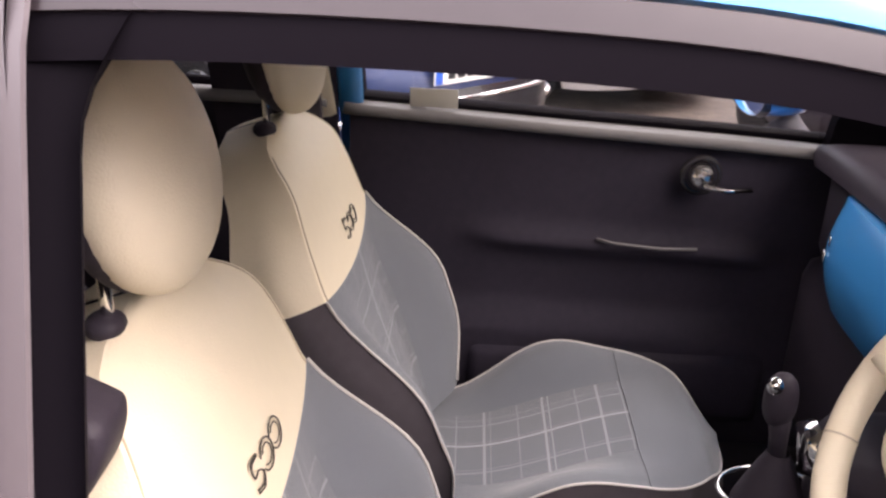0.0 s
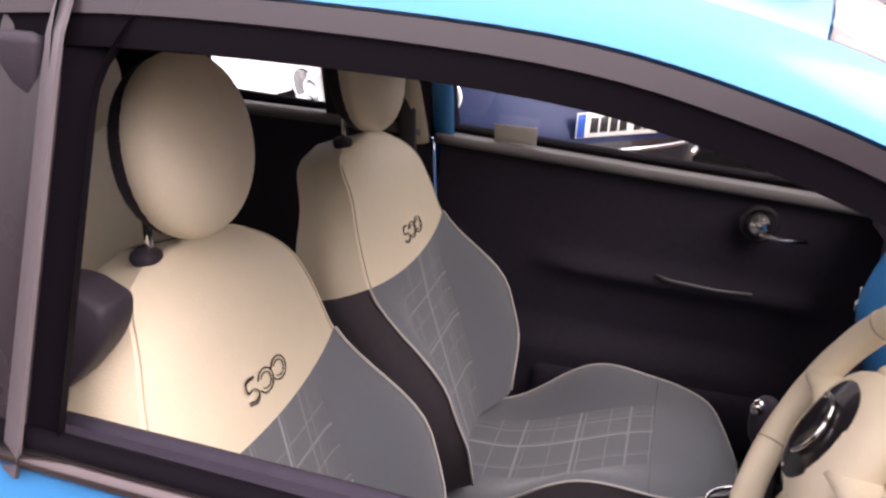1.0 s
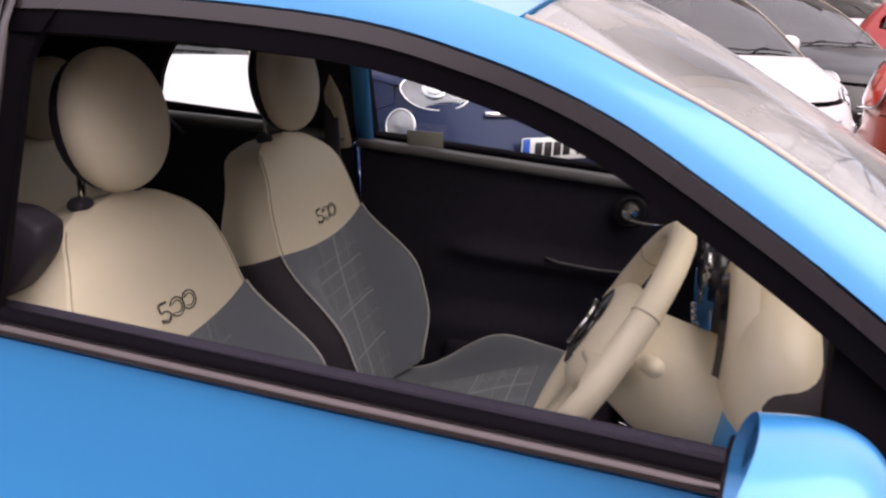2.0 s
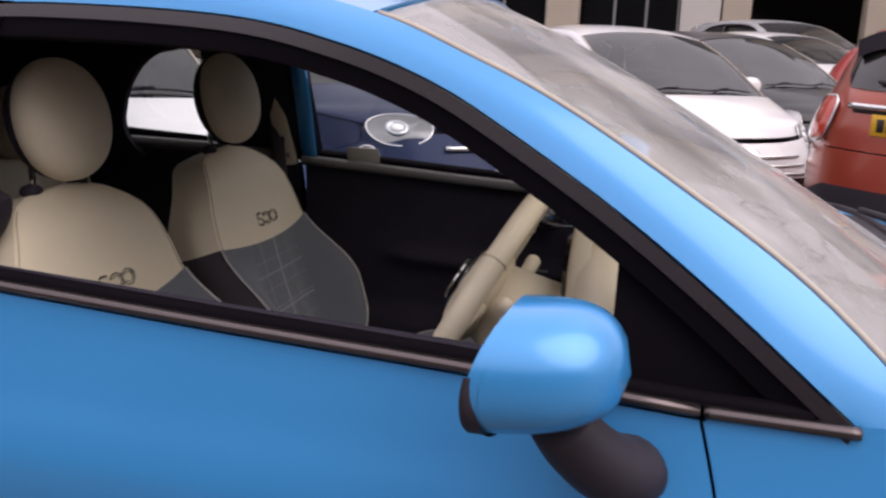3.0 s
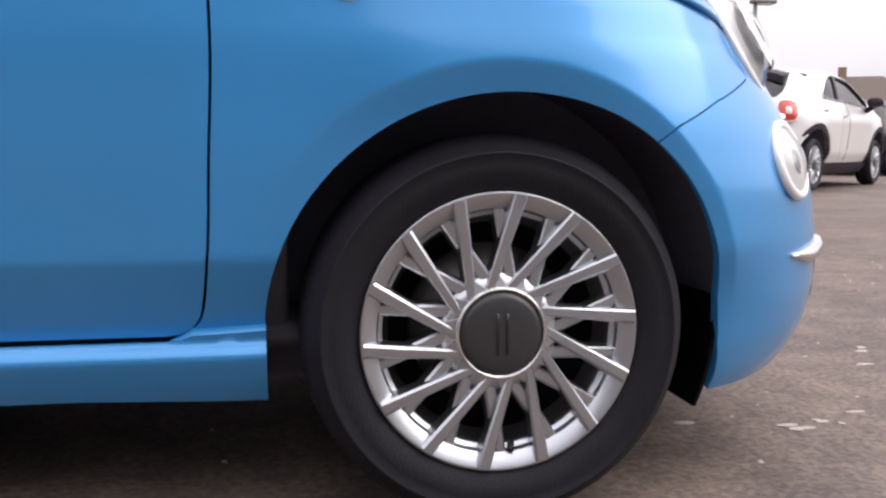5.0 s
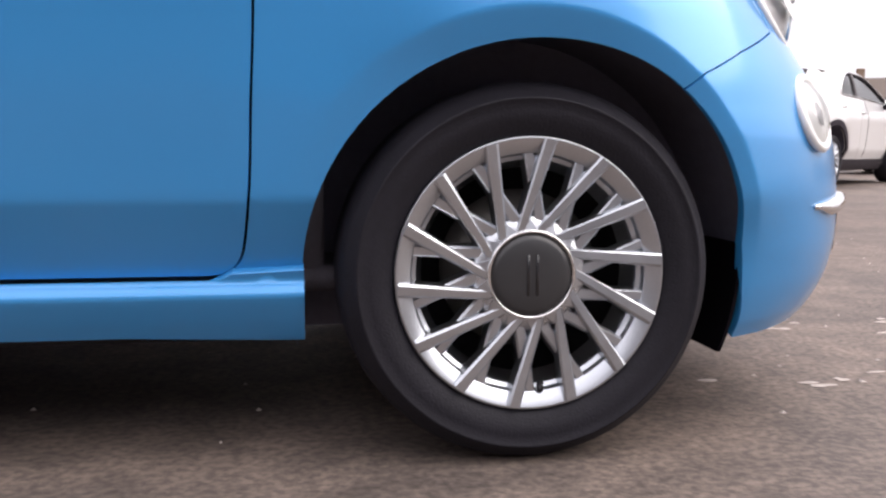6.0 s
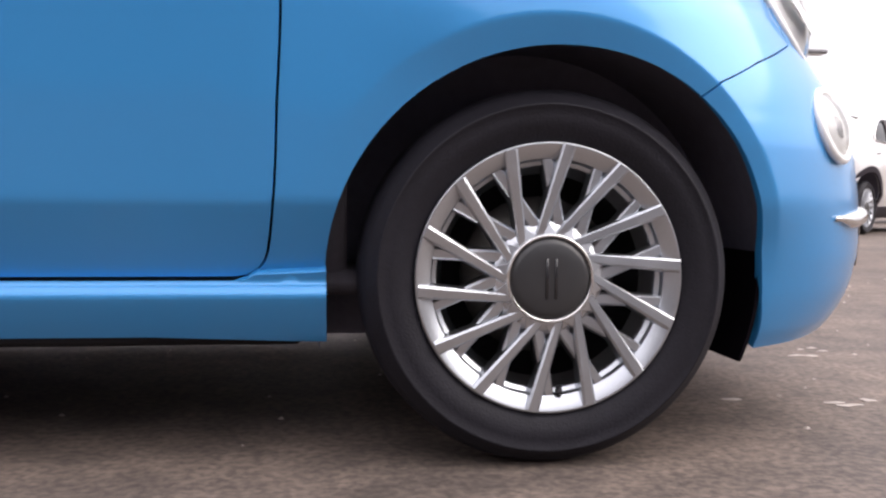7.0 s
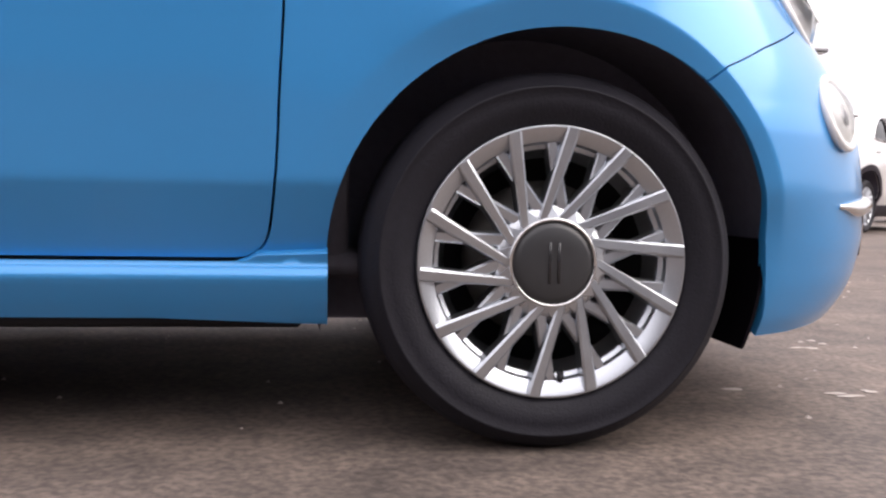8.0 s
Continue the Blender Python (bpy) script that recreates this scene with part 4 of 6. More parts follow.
lined("cabin_floor", (1.75, 1.36, 0.04), (-1.12, 0, 0.275), CARPET)
lined("bulkhead", (0.05, 1.34, 0.66), (-0.33, 0, 0.60), CARPET)
lined("tunnel", (1.3, 0.20, 0.16), (-1.05, -0.03, 0.35), CARPET, r=0.05)
lined("boot_wall", (0.05, 1.30, 0.80), (-2.30, 0, 0.70), CARPET)
part("headlining", sheet(lambda s, v: roof(s, 0.03 + 0.94 * v, -0.022), 20, 16, flip=True), HEADLINER, hero, "grey cloth roof lining")
for side in (-1, 1):
    flip = (lambda d: d) if side < 0 else mirrored
    # inner lining of roof rail and pillar
    part("rail_lining", flip(sheet(lambda u, v: rail_inward(u, 0.047 - 0.01 * v, 0.035).lerp(rail_top(u) + Vector((-0.02, 0.05, -0.030)), v), 40, 4, flip=True)), HEADLINER, hero)

    def card(u, v):
        """The door card: u along, v upward."""
        x = -0.38 - 1.10 * u
        z = 0.31 + (belt_z(x) - 0.31 + 0.004) * v
        y = 0.668 - 0.014 * math.sin(math.pi * v) - (0.035 if v < 0.35 else 0.035 * smoothstep(0.48, 0.36, v)) * smoothstep(0.0, 0.08, u) * smoothstep(1.0, 0.9, u)
        y -= 0.028 * math.exp(-((v - 0.66) / 0.035) ** 2) * smoothstep(0.18, 0.28, u) * smoothstep(0.82, 0.7, u)
        return Vector((x, -y, z))
    part("door_card", flip(sheet(card, 40, 60, flip=True)), DOOR_TRIM, hero, "black moulded door card")
    # ledge under the window
    ledge = [[Vector((x, -(0.705 - 0.05 * k / 3), belt_z(x) + 0.012 - 0.006 * (k - 1) ** 2 / 4)) for k in range(4)] for x in np.linspace(-0.42, -1.49, 24)]
    part("door_ledge", flip(([v for row in ledge for v in row], [(4 * i + k, 4 * i + k + 1, 4 * i + k + 5, 4 * i + k + 4) for i in range(23) for k in range(3)])), DOOR_TRIM if side < 0 else SILL_PLASTIC, hero, "grey door top ledge")
    part("ledge_roll", flip(tube([Vector((x, -0.656, belt_z(x) + 0.002)) for x in np.linspace(-0.42, -1.49, 24)], 0.012, 8)), DOOR_TRIM if side < 0 else SILL_PLASTIC, hero)
    def sail(u, v):
        x = -0.30 - 0.25 * u
        p = [rail_low(t / 40) for t in range(41)]
        top = float(np.interp(-x, [-q.x for q in p], [q.z for q in p]))
        z = belt_z(x) + (top - belt_z(x)) * v
        return Vector((x, -(width_at(x, z) - 0.030), z))
    part("sail_panel", skirted(flip(sheet(sail, 8, 6, flip=True)), 0.03), SEAL, hero, "black mirror sail panel")
    # trim round the quarter light
    def quarter_trim(u, v):
        x = (-1.63 - 0.11 * u) if side < 0 else (-1.50 - 0.24 * u)
        z = 0.32 + 1.03 * v
        return Vector((x, -(width_at(x, z) - 0.075), z))
    part("quarter_trim", flip(sheet(quarter_trim, 6, 16, flip=True)), DOOR_TRIM, hero)
    part("rear_side_trim", flip(sheet(lambda u, v: Vector((-1.72 - 0.62 * u, -(width_at(-1.9, 0.7) - 0.115), 0.30 + 0.725 * v)), 6, 10, flip=True)), DOOR_TRIM, hero)
    part("rear_ledge", flip(tube([Vector((x, -0.655, 1.018 + 0.01 * (-1.5 - x))) for x in np.linspace(-1.52, -2.2, 14)], 0.026, 8, squash=0.6)), SILL_PLASTIC, hero)
    def rear_pillar(u, v):
        x, z = -2.03 - 0.38 * u, 0.99 + 0.33 * v
        p = flank(along(x, z), z)
        return Vector((p.x + 0.03 * u, p.y + 0.05, p.z))
    part("rear_pillar_lining", flip(sheet(rear_pillar, 8, 8, flip=True)), DOOR_TRIM, hero)
    # moulding behind the quarter light, with a rounded rear edge
    def quarter_moulding(u, v):
        z = 0.985 + 0.36 * u
        x = sum(float(np.interp(z + d, [0.985, 1.03, 1.08, 1.14, 1.19, 1.24, 1.28, 1.31, 1.345], [-1.95, -2.005, -2.022, -2.008, -1.975, -1.925, -1.865, -1.78, -1.60])) for d in (-0.015, 0, 0.015)) / 3
        return Vector((x + (-2.38 - x) * v, -(0.612 - 0.10 * smoothstep(1.10, 1.345, z) - 0.03 * v), z))
    part("quarter_moulding", skirted(flip(sheet(quarter_moulding, 24, 5, flip=True)), 0.02, (0, -1, 0) if side < 0 else (0, 1, 0)), DOOR_TRIM, hero, "dark rear pillar moulding")
    if side < 0:
        continue
    part("belt_pillar", flip(tube([Vector((-1.535, -0.655, 0.99)), Vector((-1.545, -0.60, 1.2)), Vector((-1.555, -0.55, 1.36))], 0.032, 8, squash=0.5)), IVORY, hero, "ivory lower pillar trim")
    part("pillar_edge", flip(tube([Vector((-1.478, -0.685, 0.99)), Vector((-1.484, -0.63, 1.2)), Vector((-1.49, -0.585, 1.35))], 0.024, 8, squash=0.6)), SKY_BLUE, hero, "body-coloured door aperture edge")

# far side window, shut
def far_pane(u, v):
    x = -0.36 - 1.10 * u
    p = [rail_low(t / 40) for t in range(41)]
    top = float(np.interp(-x, [-q.x for q in p], [q.z for q in p])) - 0.02
    z = belt_z(x) + (top - belt_z(x)) * v
    return Vector((x, width_at(x, z) - 0.024, z))
part("side_window", sheet(far_pane, 24, 6), CLEAR_GLASS, hero, "closed side window").visible_shadow = False
lined("window_card", (0.092, 0.002, 0.042), (-1.318, 0.672, 1.026), PAPER, "small pale paper card in the window", r=0.0005, turn=Matrix.Rotation(radians(20), 4, "X"))

# inner door release and pull on the far door
release = part("door_release", lathe([(0.0, -0.028), (0.016, -0.027), (0.024, -0.016), (0.028, 0.0)], 24, (-0.795, 0.645, 0.905)), CHROME, hero, "round chrome door release with lever")
part("release_lever", tube([(-0.795, 0.612, 0.893), (-0.75, 0.612, 0.885), (-0.70, 0.622, 0.886)], 0.0055, 8), CHROME, release)
part("release_dish", lathe([(0.030, -0.004), (0.036, -0.008), (0.041, 0.0)], 24, (-0.795, 0.645, 0.905)), GLOSS_BLACK, release)
part("door_pull", tube([(-0.985, 0.632, 0.768), (-0.955, 0.622, 0.764), (-0.855, 0.621, 0.757), (-0.785, 0.630, 0.756)], 0.0032, 8), SILL_PLASTIC, hero)
lined("door_pocket", (0.62, 0.05, 0.16), (-0.92, 0.632, 0.45), DOOR_TRIM, r=0.03)

# door mirrors
for side in (-1, 1):
    flip = (lambda d: d) if side < 0 else mirrored
    def shell(u, v):
        """u round the housing, v from the mirror's rim forward to the tip."""
        a = 2 * math.pi * u
        c, s = math.cos(a), math.sin(a)
        f = max(0.0, 1 - (0.02 + 0.98 * v) ** 3.6) ** 0.5
        ry, rz = 0.094, (0.074 if s > 0 else 0.056)
        y = -0.888 + ry * f * math.copysign(abs(c) ** 0.86, c) + 0.020 * v
        z = 1.032 + rz * f * math.copysign(abs(s) ** 0.90, s) + 0.004 * v
        return Vector((-0.656 + 0.136 * v + (0.012 * c + 0.020 * max(0.0, s) ** 1.5) * (1 - v), y, z))
    mirror = part("door_mirror", flip(sheet(shell, 40, 16, flip=True)), SKY_BLUE, hero, "sky-blue door mirror housing")
    def rim(u, v):
        u = 0.46 + 0.58 * u
        p = shell(u, 0.0)
        c = Vector((-0.656, -0.888, 1.032))
        low = smoothstep(0.3, -0.5, math.sin(2 * math.pi * u))
        q = p + (p - c) * 0.018
        w = 0.003 + 0.014 * low
        return [p + Vector((-0.004, 0, 0)), q + Vector((-0.002, 0, 0)), q + Vector((w * 0.45, 0, 0)), shell(u, min(1.0, w / 0.142 * 0.9)) + Vector((0, 0, -0.004 * low))][round(v * 3)]
    part("mirror_rim", flip(sheet(rim, 40, 3, flip=True)), BLACK_PLASTIC, mirror, "black lower rim")
    part("mirror_glass", flip(([shell(k / 40, 0.06) + Vector((0.004, 0, 0)) for k in range(40)], [tuple(range(40))])), CHROME, mirror)
    stem = [(-0.590, -0.860, 0.975), (-0.572, -0.845, 0.945), (-0.548, -0.822, 0.915), (-0.527, -0.800, 0.897), (-0.512, -0.775, 0.890)]
    part("mirror_stem", flip(tube([curve(stem, k / 12) for k in range(13)], [0.040, 0.041, 0.042, 0.043, 0.044, 0.045, 0.046, 0.047, 0.047, 0.047, 0.047, 0.047, 0.046], 20, squash=0.85)), BLACK_PLASTIC, mirror, "black mirror stem")

# dashboard
def pad(u, v):
    y = -0.64 + 1.28 * u
    p = curve([(-0.60, 0, 0.955), (-0.585, 0, 0.985), (-0.54, 0, 1.000), (-0.40, 0, 1.000), (-0.20, 0, 0.985), (-0.06, 0, 0.970)], v)
    return Vector((p.x - 0.02 * math.cos(y * 2.2) + 0.02 + 0.10 * abs(y / 0.64) ** 3 * v * -1, y, p.z - 0.02 * abs(y / 0.64) ** 3))
part("dash_top", sheet(pad, 30, 14), BLACK_PLASTIC, hero, "black soft dashboard top")
def fascia(u, v):
    y = -0.54 + 1.02 * u
    edge = 1 - abs(2 * u - 1) ** 10
    z = 0.755 + 0.195 * v + (0.03 * (1 - edge) * (0.5 - v))
    return Vector((-0.615 - 0.030 * math.sin(math.pi * v) * edge + 0.05 * (1 - edge), y, z))
part("fascia", skirted(sheet(fascia, 30, 12, flip=True), 0.03, (1, 0, 0)), SKY_BLUE, hero, "sky-blue lacquered dashboard fascia")
fascia_ob = bpy.data.objects["fascia"]
for k, (u, v) in enumerate(((0.895, 0.66), (0.900, 0.50), (0.912, 0.50))):
    part("fascia_mark", rbox((0.004, 0.005, 0.018), fascia(u, v) + Vector((-0.002, 0, 0)), 0.001, 1), CHROME, fascia_ob, "small pale chrome mark")
lined("lower_dash", (0.26, 1.28, 0.36), (-0.46, 0, 0.60), BLACK_PLASTIC, "black lower dashboard", r=0.06)
lined("dash_filler", (0.24, 1.26, 0.22), (-0.45, 0, 0.86), BLACK_PLASTIC, r=0.05)
part("binnacle", blob((-0.570, -0.355, 0.965), (0.062, 0.175, 0.112), (2.4, 2.3)), IVORY_PLASTIC, hero, "ivory instrument hood")
part("instrument", lathe([(0.0, 0.0), (0.062, 0.0), (0.074, -0.012), (0.080, 0.006)], 40, (-0.628, -0.355, 0.992), "x"), GLOSS_BLACK, hero, "round dark instrument")
for y in (-0.075, 0.03):
    vent = part("air_vent", blob((-0.628, y, 0.985), (0.03, 0.045, 0.045)), GLOSS_BLACK, hero, "round black air vent")
    part("vent_ring", tube([(-0.645, y + 0.043 * math.cos(a), 0.985 + 0.043 * math.sin(a)) for a in np.linspace(0, 2 * math.pi, 24, endpoint=False)], 0.006, 8, closed=True), CHROME, vent)
part("console", rbox((0.20, 0.22, 0.26), (-0.64, -0.02, 0.62), 0.05, 3), BLACK_PLASTIC, hero)
part("gear_gaiter", lathe([(0.055, 0.0), (0.035, 0.05), (0.016, 0.09)], 20, (-0.79, 0.03, 0.60), "z"), BLACK_PLASTIC, hero)
lever = part("gear_lever", tube([(-0.79, 0.03, 0.66), (-0.795, 0.03, 0.72), (-0.80, 0.03, 0.765)], [0.012, 0.014, 0.018], 10), BLACK_PLASTIC, hero)
part("gear_ring", tube([(-0.79 + 0.075 * math.cos(a), 0.03 + 0.06 * math.sin(a), 0.622) for a in np.linspace(0, 2 * math.pi, 32, endpoint=False)], 0.004, 8, closed=True), CHROME, hero, "chrome ring round the gear lever")
part("gear_knob", blob((-0.802, 0.03, 0.775), (0.023, 0.021, 0.042), (2.3, 2.3)), BLACK_PLASTIC, lever)
part("knob_cap", blob((-0.815, 0.022, 0.800), (0.012, 0.012, 0.014)), CHROME, lever)
part("instrument_surround", lathe([(0.080, 0.010), (0.086, -0.004), (0.106, 0.004), (0.114, 0.03)], 40, (-0.628, -0.355, 0.992), "x"), IVORY_PLASTIC, hero, "ivory instrument surround")
for k in range(6):
    part("dash_switch", rbox((0.012, 0.018, 0.012), (-0.652, -0.16 + 0.034 * k, 0.90), 0.003, 2), CHROME, hero)
part("heater_dial", lathe([(0.0, -0.02), (0.035, -0.018), (0.042, 0.0)], 24, (-0.745, 0.03, 0.70), "x"), CHROME, hero)

# steering wheel
HUB, TILT = Vector((-0.778, -0.352, 0.958)), radians(28.5)
def on_wheel(a, r, out=0.0):
    """A place on the steering wheel: angle a from its right, radius r, out towards the driver."""
    across, up, axis = Vector((0, -1, 0)), Vector((math.sin(TILT), 0, math.cos(TILT))), Vector((-math.cos(TILT), 0, math.sin(TILT)))
    return HUB + across * r * math.cos(a) + up * r * math.sin(a) + axis * out
steer = tagged(empty("steering_wheel"), "", "")
steer.parent = hero
part("rim", tube([on_wheel(a, 0.172) for a in np.linspace(0, 2 * math.pi, 64, endpoint=False)], 0.0185, 14, closed=True), IVORY, steer, "ivory leather wheel rim")
for a in (radians(0), radians(180), radians(270)):
    pts = [on_wheel(a, r, o) for r, o in ((0.05, 0.004), (0.09, -0.004), (0.13, -0.004), (0.168, 0.0))]
    part("spoke", tube(pts, [0.030, 0.024, 0.021, 0.022], 12, squash=0.5), IVORY, steer)
boss_turn = Matrix((Vector((0, -1, 0)), Vector((math.sin(TILT), 0, math.cos(TILT))), Vector((-math.cos(TILT), 0, math.sin(TILT))))).transposed()
part("boss", blob(on_wheel(0, 0, 0.0), (0.088, 0.080, 0.036), (2.6, 2.4), turn=boss_turn), IVORY, steer, "ivory airbag boss")
face = Matrix.Translation(on_wheel(0, 0, 0.030)) @ boss_turn.to_4x4()
pad_ob = part("boss_pad", placed(rounded_patch(0.112, 0.122, 2.2, 36, 0.011, 6), face), GLOSS_BLACK, steer, "gloss black centre pad")
part("pad_emblem", placed(tube([(0.034 * math.cos(a), 0.034 * math.sin(a), 0.012) for a in np.linspace(radians(-60), radians(120), 16)], 0.0035, 6), face), CHROME, pad_ob)
part("boss_seam", tube([on_wheel(a, 0.150, 0.013) for a in np.linspace(radians(20), radians(34), 6)], 0.0016, 6), STITCH, steer)
for a in (35, 145, 215, 325):
    part("rim_seam", tube([on_wheel(radians(a), 0.172 + 0.0188 * math.cos(b), 0.0188 * math.sin(b)) for b in np.linspace(0, 2 * math.pi, 16, endpoint=False)], 0.0010, 5, closed=True), STITCH, steer)
part("column", tube([on_wheel(0, 0, -0.02), on_wheel(0, 0, -0.10), on_wheel(0, 0, -0.20) + Vector((0, 0, 0.0))], [0.066, 0.084, 0.108], 24), IVORY_PLASTIC, hero, "ivory steering column shroud")
for s in (-1, 1):
    part("column_stalk", tube([on_wheel(0, 0.05, -0.05) * 1 + Vector((0, 0.05 if s > 0 else 0.0, 0)), on_wheel(radians(90 - 90 * s) + 0.35 * s, 0.155, -0.045)], [0.010, 0.013], 10), IVORY_PLASTIC, hero)


# seats
BACK = radians(20)
PLAID_BACK = stripes("plaid_cloth", (0.108, 0.119, 0.134), (0.34, 0.355, 0.37), (0, 1),
                     ([(x, w, k) for x, w, k in ((-0.078, 0.0016, 0.40), (-0.070, 0.0010, 0.30), (0.0, 0.0028, 0.72), (0.009, 0.0009, 0.4), (0.064, 0.0016, 0.45), (0.084, 0.0010, 0.3))],
                      [(y, w, k) for y, w, k in ((0.055, 0.0014, 0.35), (0.105, 0.0024, 0.5), (0.116, 0.0008, 0.35), (0.165, 0.0012, 0.3), (0.210, 0.0022, 0.55), (0.220, 0.0012, 0.45), (0.268, 0.0012, 0.35), (0.305, 0.0022, 0.5), (0.345, 0.0012, 0.4))]))


def seat(name, y0, label):
    """A tub seat with a round headrest; its middle at y0."""
    s = tagged(empty(name, Matrix.Translation((-1.30, y0, 0.50))), label, "car seat", "front seats")
    s.parent = None
    H, SEAM = 0.625, 0.402
    ROWS = [(0.0, 0.180), (0.04, 0.214), (0.09, 0.243), (0.16, 0.260), (0.24, 0.263), (0.32, 0.254), (SEAM, 0.240), (0.47, 0.229), (0.50, 0.219), (0.53, 0.204), (0.555, 0.186), (0.575, 0.167), (0.592, 0.145), (0.605, 0.121), (0.614, 0.094), (0.620, 0.064), (0.6235, 0.036), (H, 0.004)]
    hh = [r[0] for r in ROWS]

    def half(h):
        near = [float(np.interp(h + d, hh, [r[1] for r in ROWS])) for d in (-0.03, -0.015, 0, 0.015, 0.03)]
        return sum(near) / 5 if h < 0.50 else near[2] + (sum(near) / 5 - near[2]) * smoothstep(0.60, 0.50, h)

    def back(u, h, d=0.0):
        """u from -1 to 1 across, h up the backrest, d behind its face."""
        w = half(h)
        bolster = 0.088 * smoothstep(0.42, 0.20, h) * (0.55 + 0.45 * smoothstep(-0.04, 0.12, h)) * smoothstep(0.40, 0.95, abs(u))
        crown = 0.008 * (1 - abs(u) ** 3) * smoothstep(0.25, 0.45, h) + 0.006 * (1 - u * u)
        roll = 0.035 * smoothstep(0.50, H, h) ** 2
        bow = -0.022 * (1 - u * u) * math.exp(-((h - SEAM) / 0.07) ** 2)
        f = bolster + crown - roll - d
        hz = h + bow
        return Vector((math.cos(BACK) * f - math.sin(BACK) * hz, w * u, math.cos(BACK) * hz + math.sin(BACK) * f))

    us = list(np.linspace(-1, 1, 25))
    upper = [SEAM + (H - SEAM) * k / 22 for k in range(23)]
    lower = [SEAM * k / 16 for k in range(17)]

    def grid(u_list, h_list, d=lambda u, h: 0.0):
        verts = [back(u, h, d(u, h)) for u in u_list for h in h_list]
        n = len(h_list)
        faces = [(i * n + j, (i + 1) * n + j, (i + 1) * n + j + 1, i * n + j + 1) for i in range(len(u_list) - 1) for j in range(n - 1)]
        return verts, faces

    part("back_upper", grid(us, upper), IVORY, s, "ivory leatherette upper backrest")
    n = len(lower)
    part("back_centre", grid([u for u in us if abs(u) <= 0.51], lower), PLAID_BACK, s, "grey plaid cloth panel",
         uv=[(half(h) * u, h) for u in us if abs(u) <= 0.51 for h in lower])
    for sg in (-1, 1):
        part("back_bolster", grid([u for u in us if sg * u >= 0.49], lower), GREY_CLOTH, s, "grey cloth bolster")
        # flanks: ivory above the seam, black below
        for name_f, hs, mat in (("flank_upper", upper, IVORY), ("flank_lower", lower, DARK_CLOTH)):
            depth = lambda h: 0.125 if h < SEAM else 0.125 - 0.045 * smoothstep(SEAM, H, h)
            verts, faces = [], []
            for h in hs:
                p = back(sg, h)
                for k in range(6):
                    f = k / 5
                    q = back(sg, h, depth(h) * f + 0.085 * smoothstep(0.40, 0.16, h) * f)
                    verts.append(q + Vector((0, sg * 0.018 * math.sin(math.pi * min(1.0, f * 1.2)) * smoothstep(H, SEAM, h), 0)))
            m = 6
            for i in range(len(hs) - 1):
                for k in range(m - 1):
                    q = (i * m + k, i * m + k + 1, (i + 1) * m + k + 1, (i + 1) * m + k)
                    faces.append(q if sg < 0 else tuple(reversed(q)))
            part(name_f, (verts, faces), mat, s)
        part("piping", tube([back(sg, h) + Vector((0.002, sg * 0.001, 0)) for h in lower], 0.0023, 6), PIPING, s)
        part("stitching", tube([back(sg * 0.965, h) + Vector((0.0004, 0, 0)) for h in upper[:-3]], 0.0012, 6), STITCH, s)
    rear = [back(u, h, 0.125 - 0.045 * smoothstep(SEAM, H, h) + 0.0) for u in us for h in lower + upper]
    nn = len(lower + upper)
    part("back_shell", (rear, [(i * nn + j, i * nn + j + 1, (i + 1) * nn + j + 1, (i + 1) * nn + j) for i in range(len(us) - 1) for j in range(nn - 1)]), DARK_CLOTH, s)
    if y0 < 0:
        profile = [curve(((-0.185, 0, 0.588), (-0.172, 0, 0.578), (-0.176, 0, 0.548), (-0.196, 0, 0.515), (-0.232, 0, 0.480), (-0.285, 0, 0.470), (-0.300, 0, 0.530), (-0.268, 0, 0.590), (-0.215, 0, 0.598), (-0.185, 0, 0.588)), k / 36) for k in range(36)]
        mid = sum(profile, Vector()) / 36
        rows = [(0.96, -0.195), (1.0, -0.205), (1.0, -0.236), (0.97, -0.245), (0.88, -0.250)]
        lv = [Vector((mid.x - 0.012 + (p.x - mid.x) * f, y, mid.z + 0.008 + (p.z - mid.z) * f)) for f, y in rows for p in profile]
        lf = [(36 * r + k, 36 * r + (k + 1) % 36, 36 * (r + 1) + (k + 1) % 36, 36 * (r + 1) + k) for r in range(4) for k in range(36)]
        part("tilt_lever", (lv, lf + [tuple(range(144, 180))]), BLACK_PLASTIC, s, "black backrest release")
    # embroidered mark, three looped strokes
    mark = empty("embroidered_mark")
    mark.parent = s
    def stroke(points, r=0.0010):
        pts = [back(0, 0.446 + 0.82 * q, -0.0035) + Vector((0, -1.22 * p - 0.006, 0)) for p, q in points]
        part("stroke", tube([curve(pts, k / 24) for k in range(25)], r, 6), THREAD, mark)
    for dz in (0.0, 0.006):
        stroke([(0.020, 0.014 + dz * 0.3), (0.036, 0.014 + dz * 0.3), (0.037, 0.003), (0.026, 0.003), (0.018, -0.005), (0.026, -0.014 + dz * 0.5), (0.040, -0.010 + dz * 0.5)])
    for cy in (0.0, -0.030):
        stroke([(cy + 0.016 * math.cos(a), 0.014 * math.sin(a)) for a in np.linspace(radians(25), radians(335), 10)])
        stroke([(cy + 0.011 * math.cos(a), 0.009 * math.sin(a)) for a in np.linspace(radians(40), radians(320), 10)], 0.0008)
    # headrest
    head = empty("headrest")
    head.parent = s
    hc = Vector((-0.228, 0, 0.690))
    tilt = Matrix.Rotation(-radians(12), 3, "Y")
    part("pad", blob(hc, (0.053, 0.114, 0.107), (2.2, 2.1), 32, 20, turn=tilt), IVORY, head, "round ivory headrest pad")
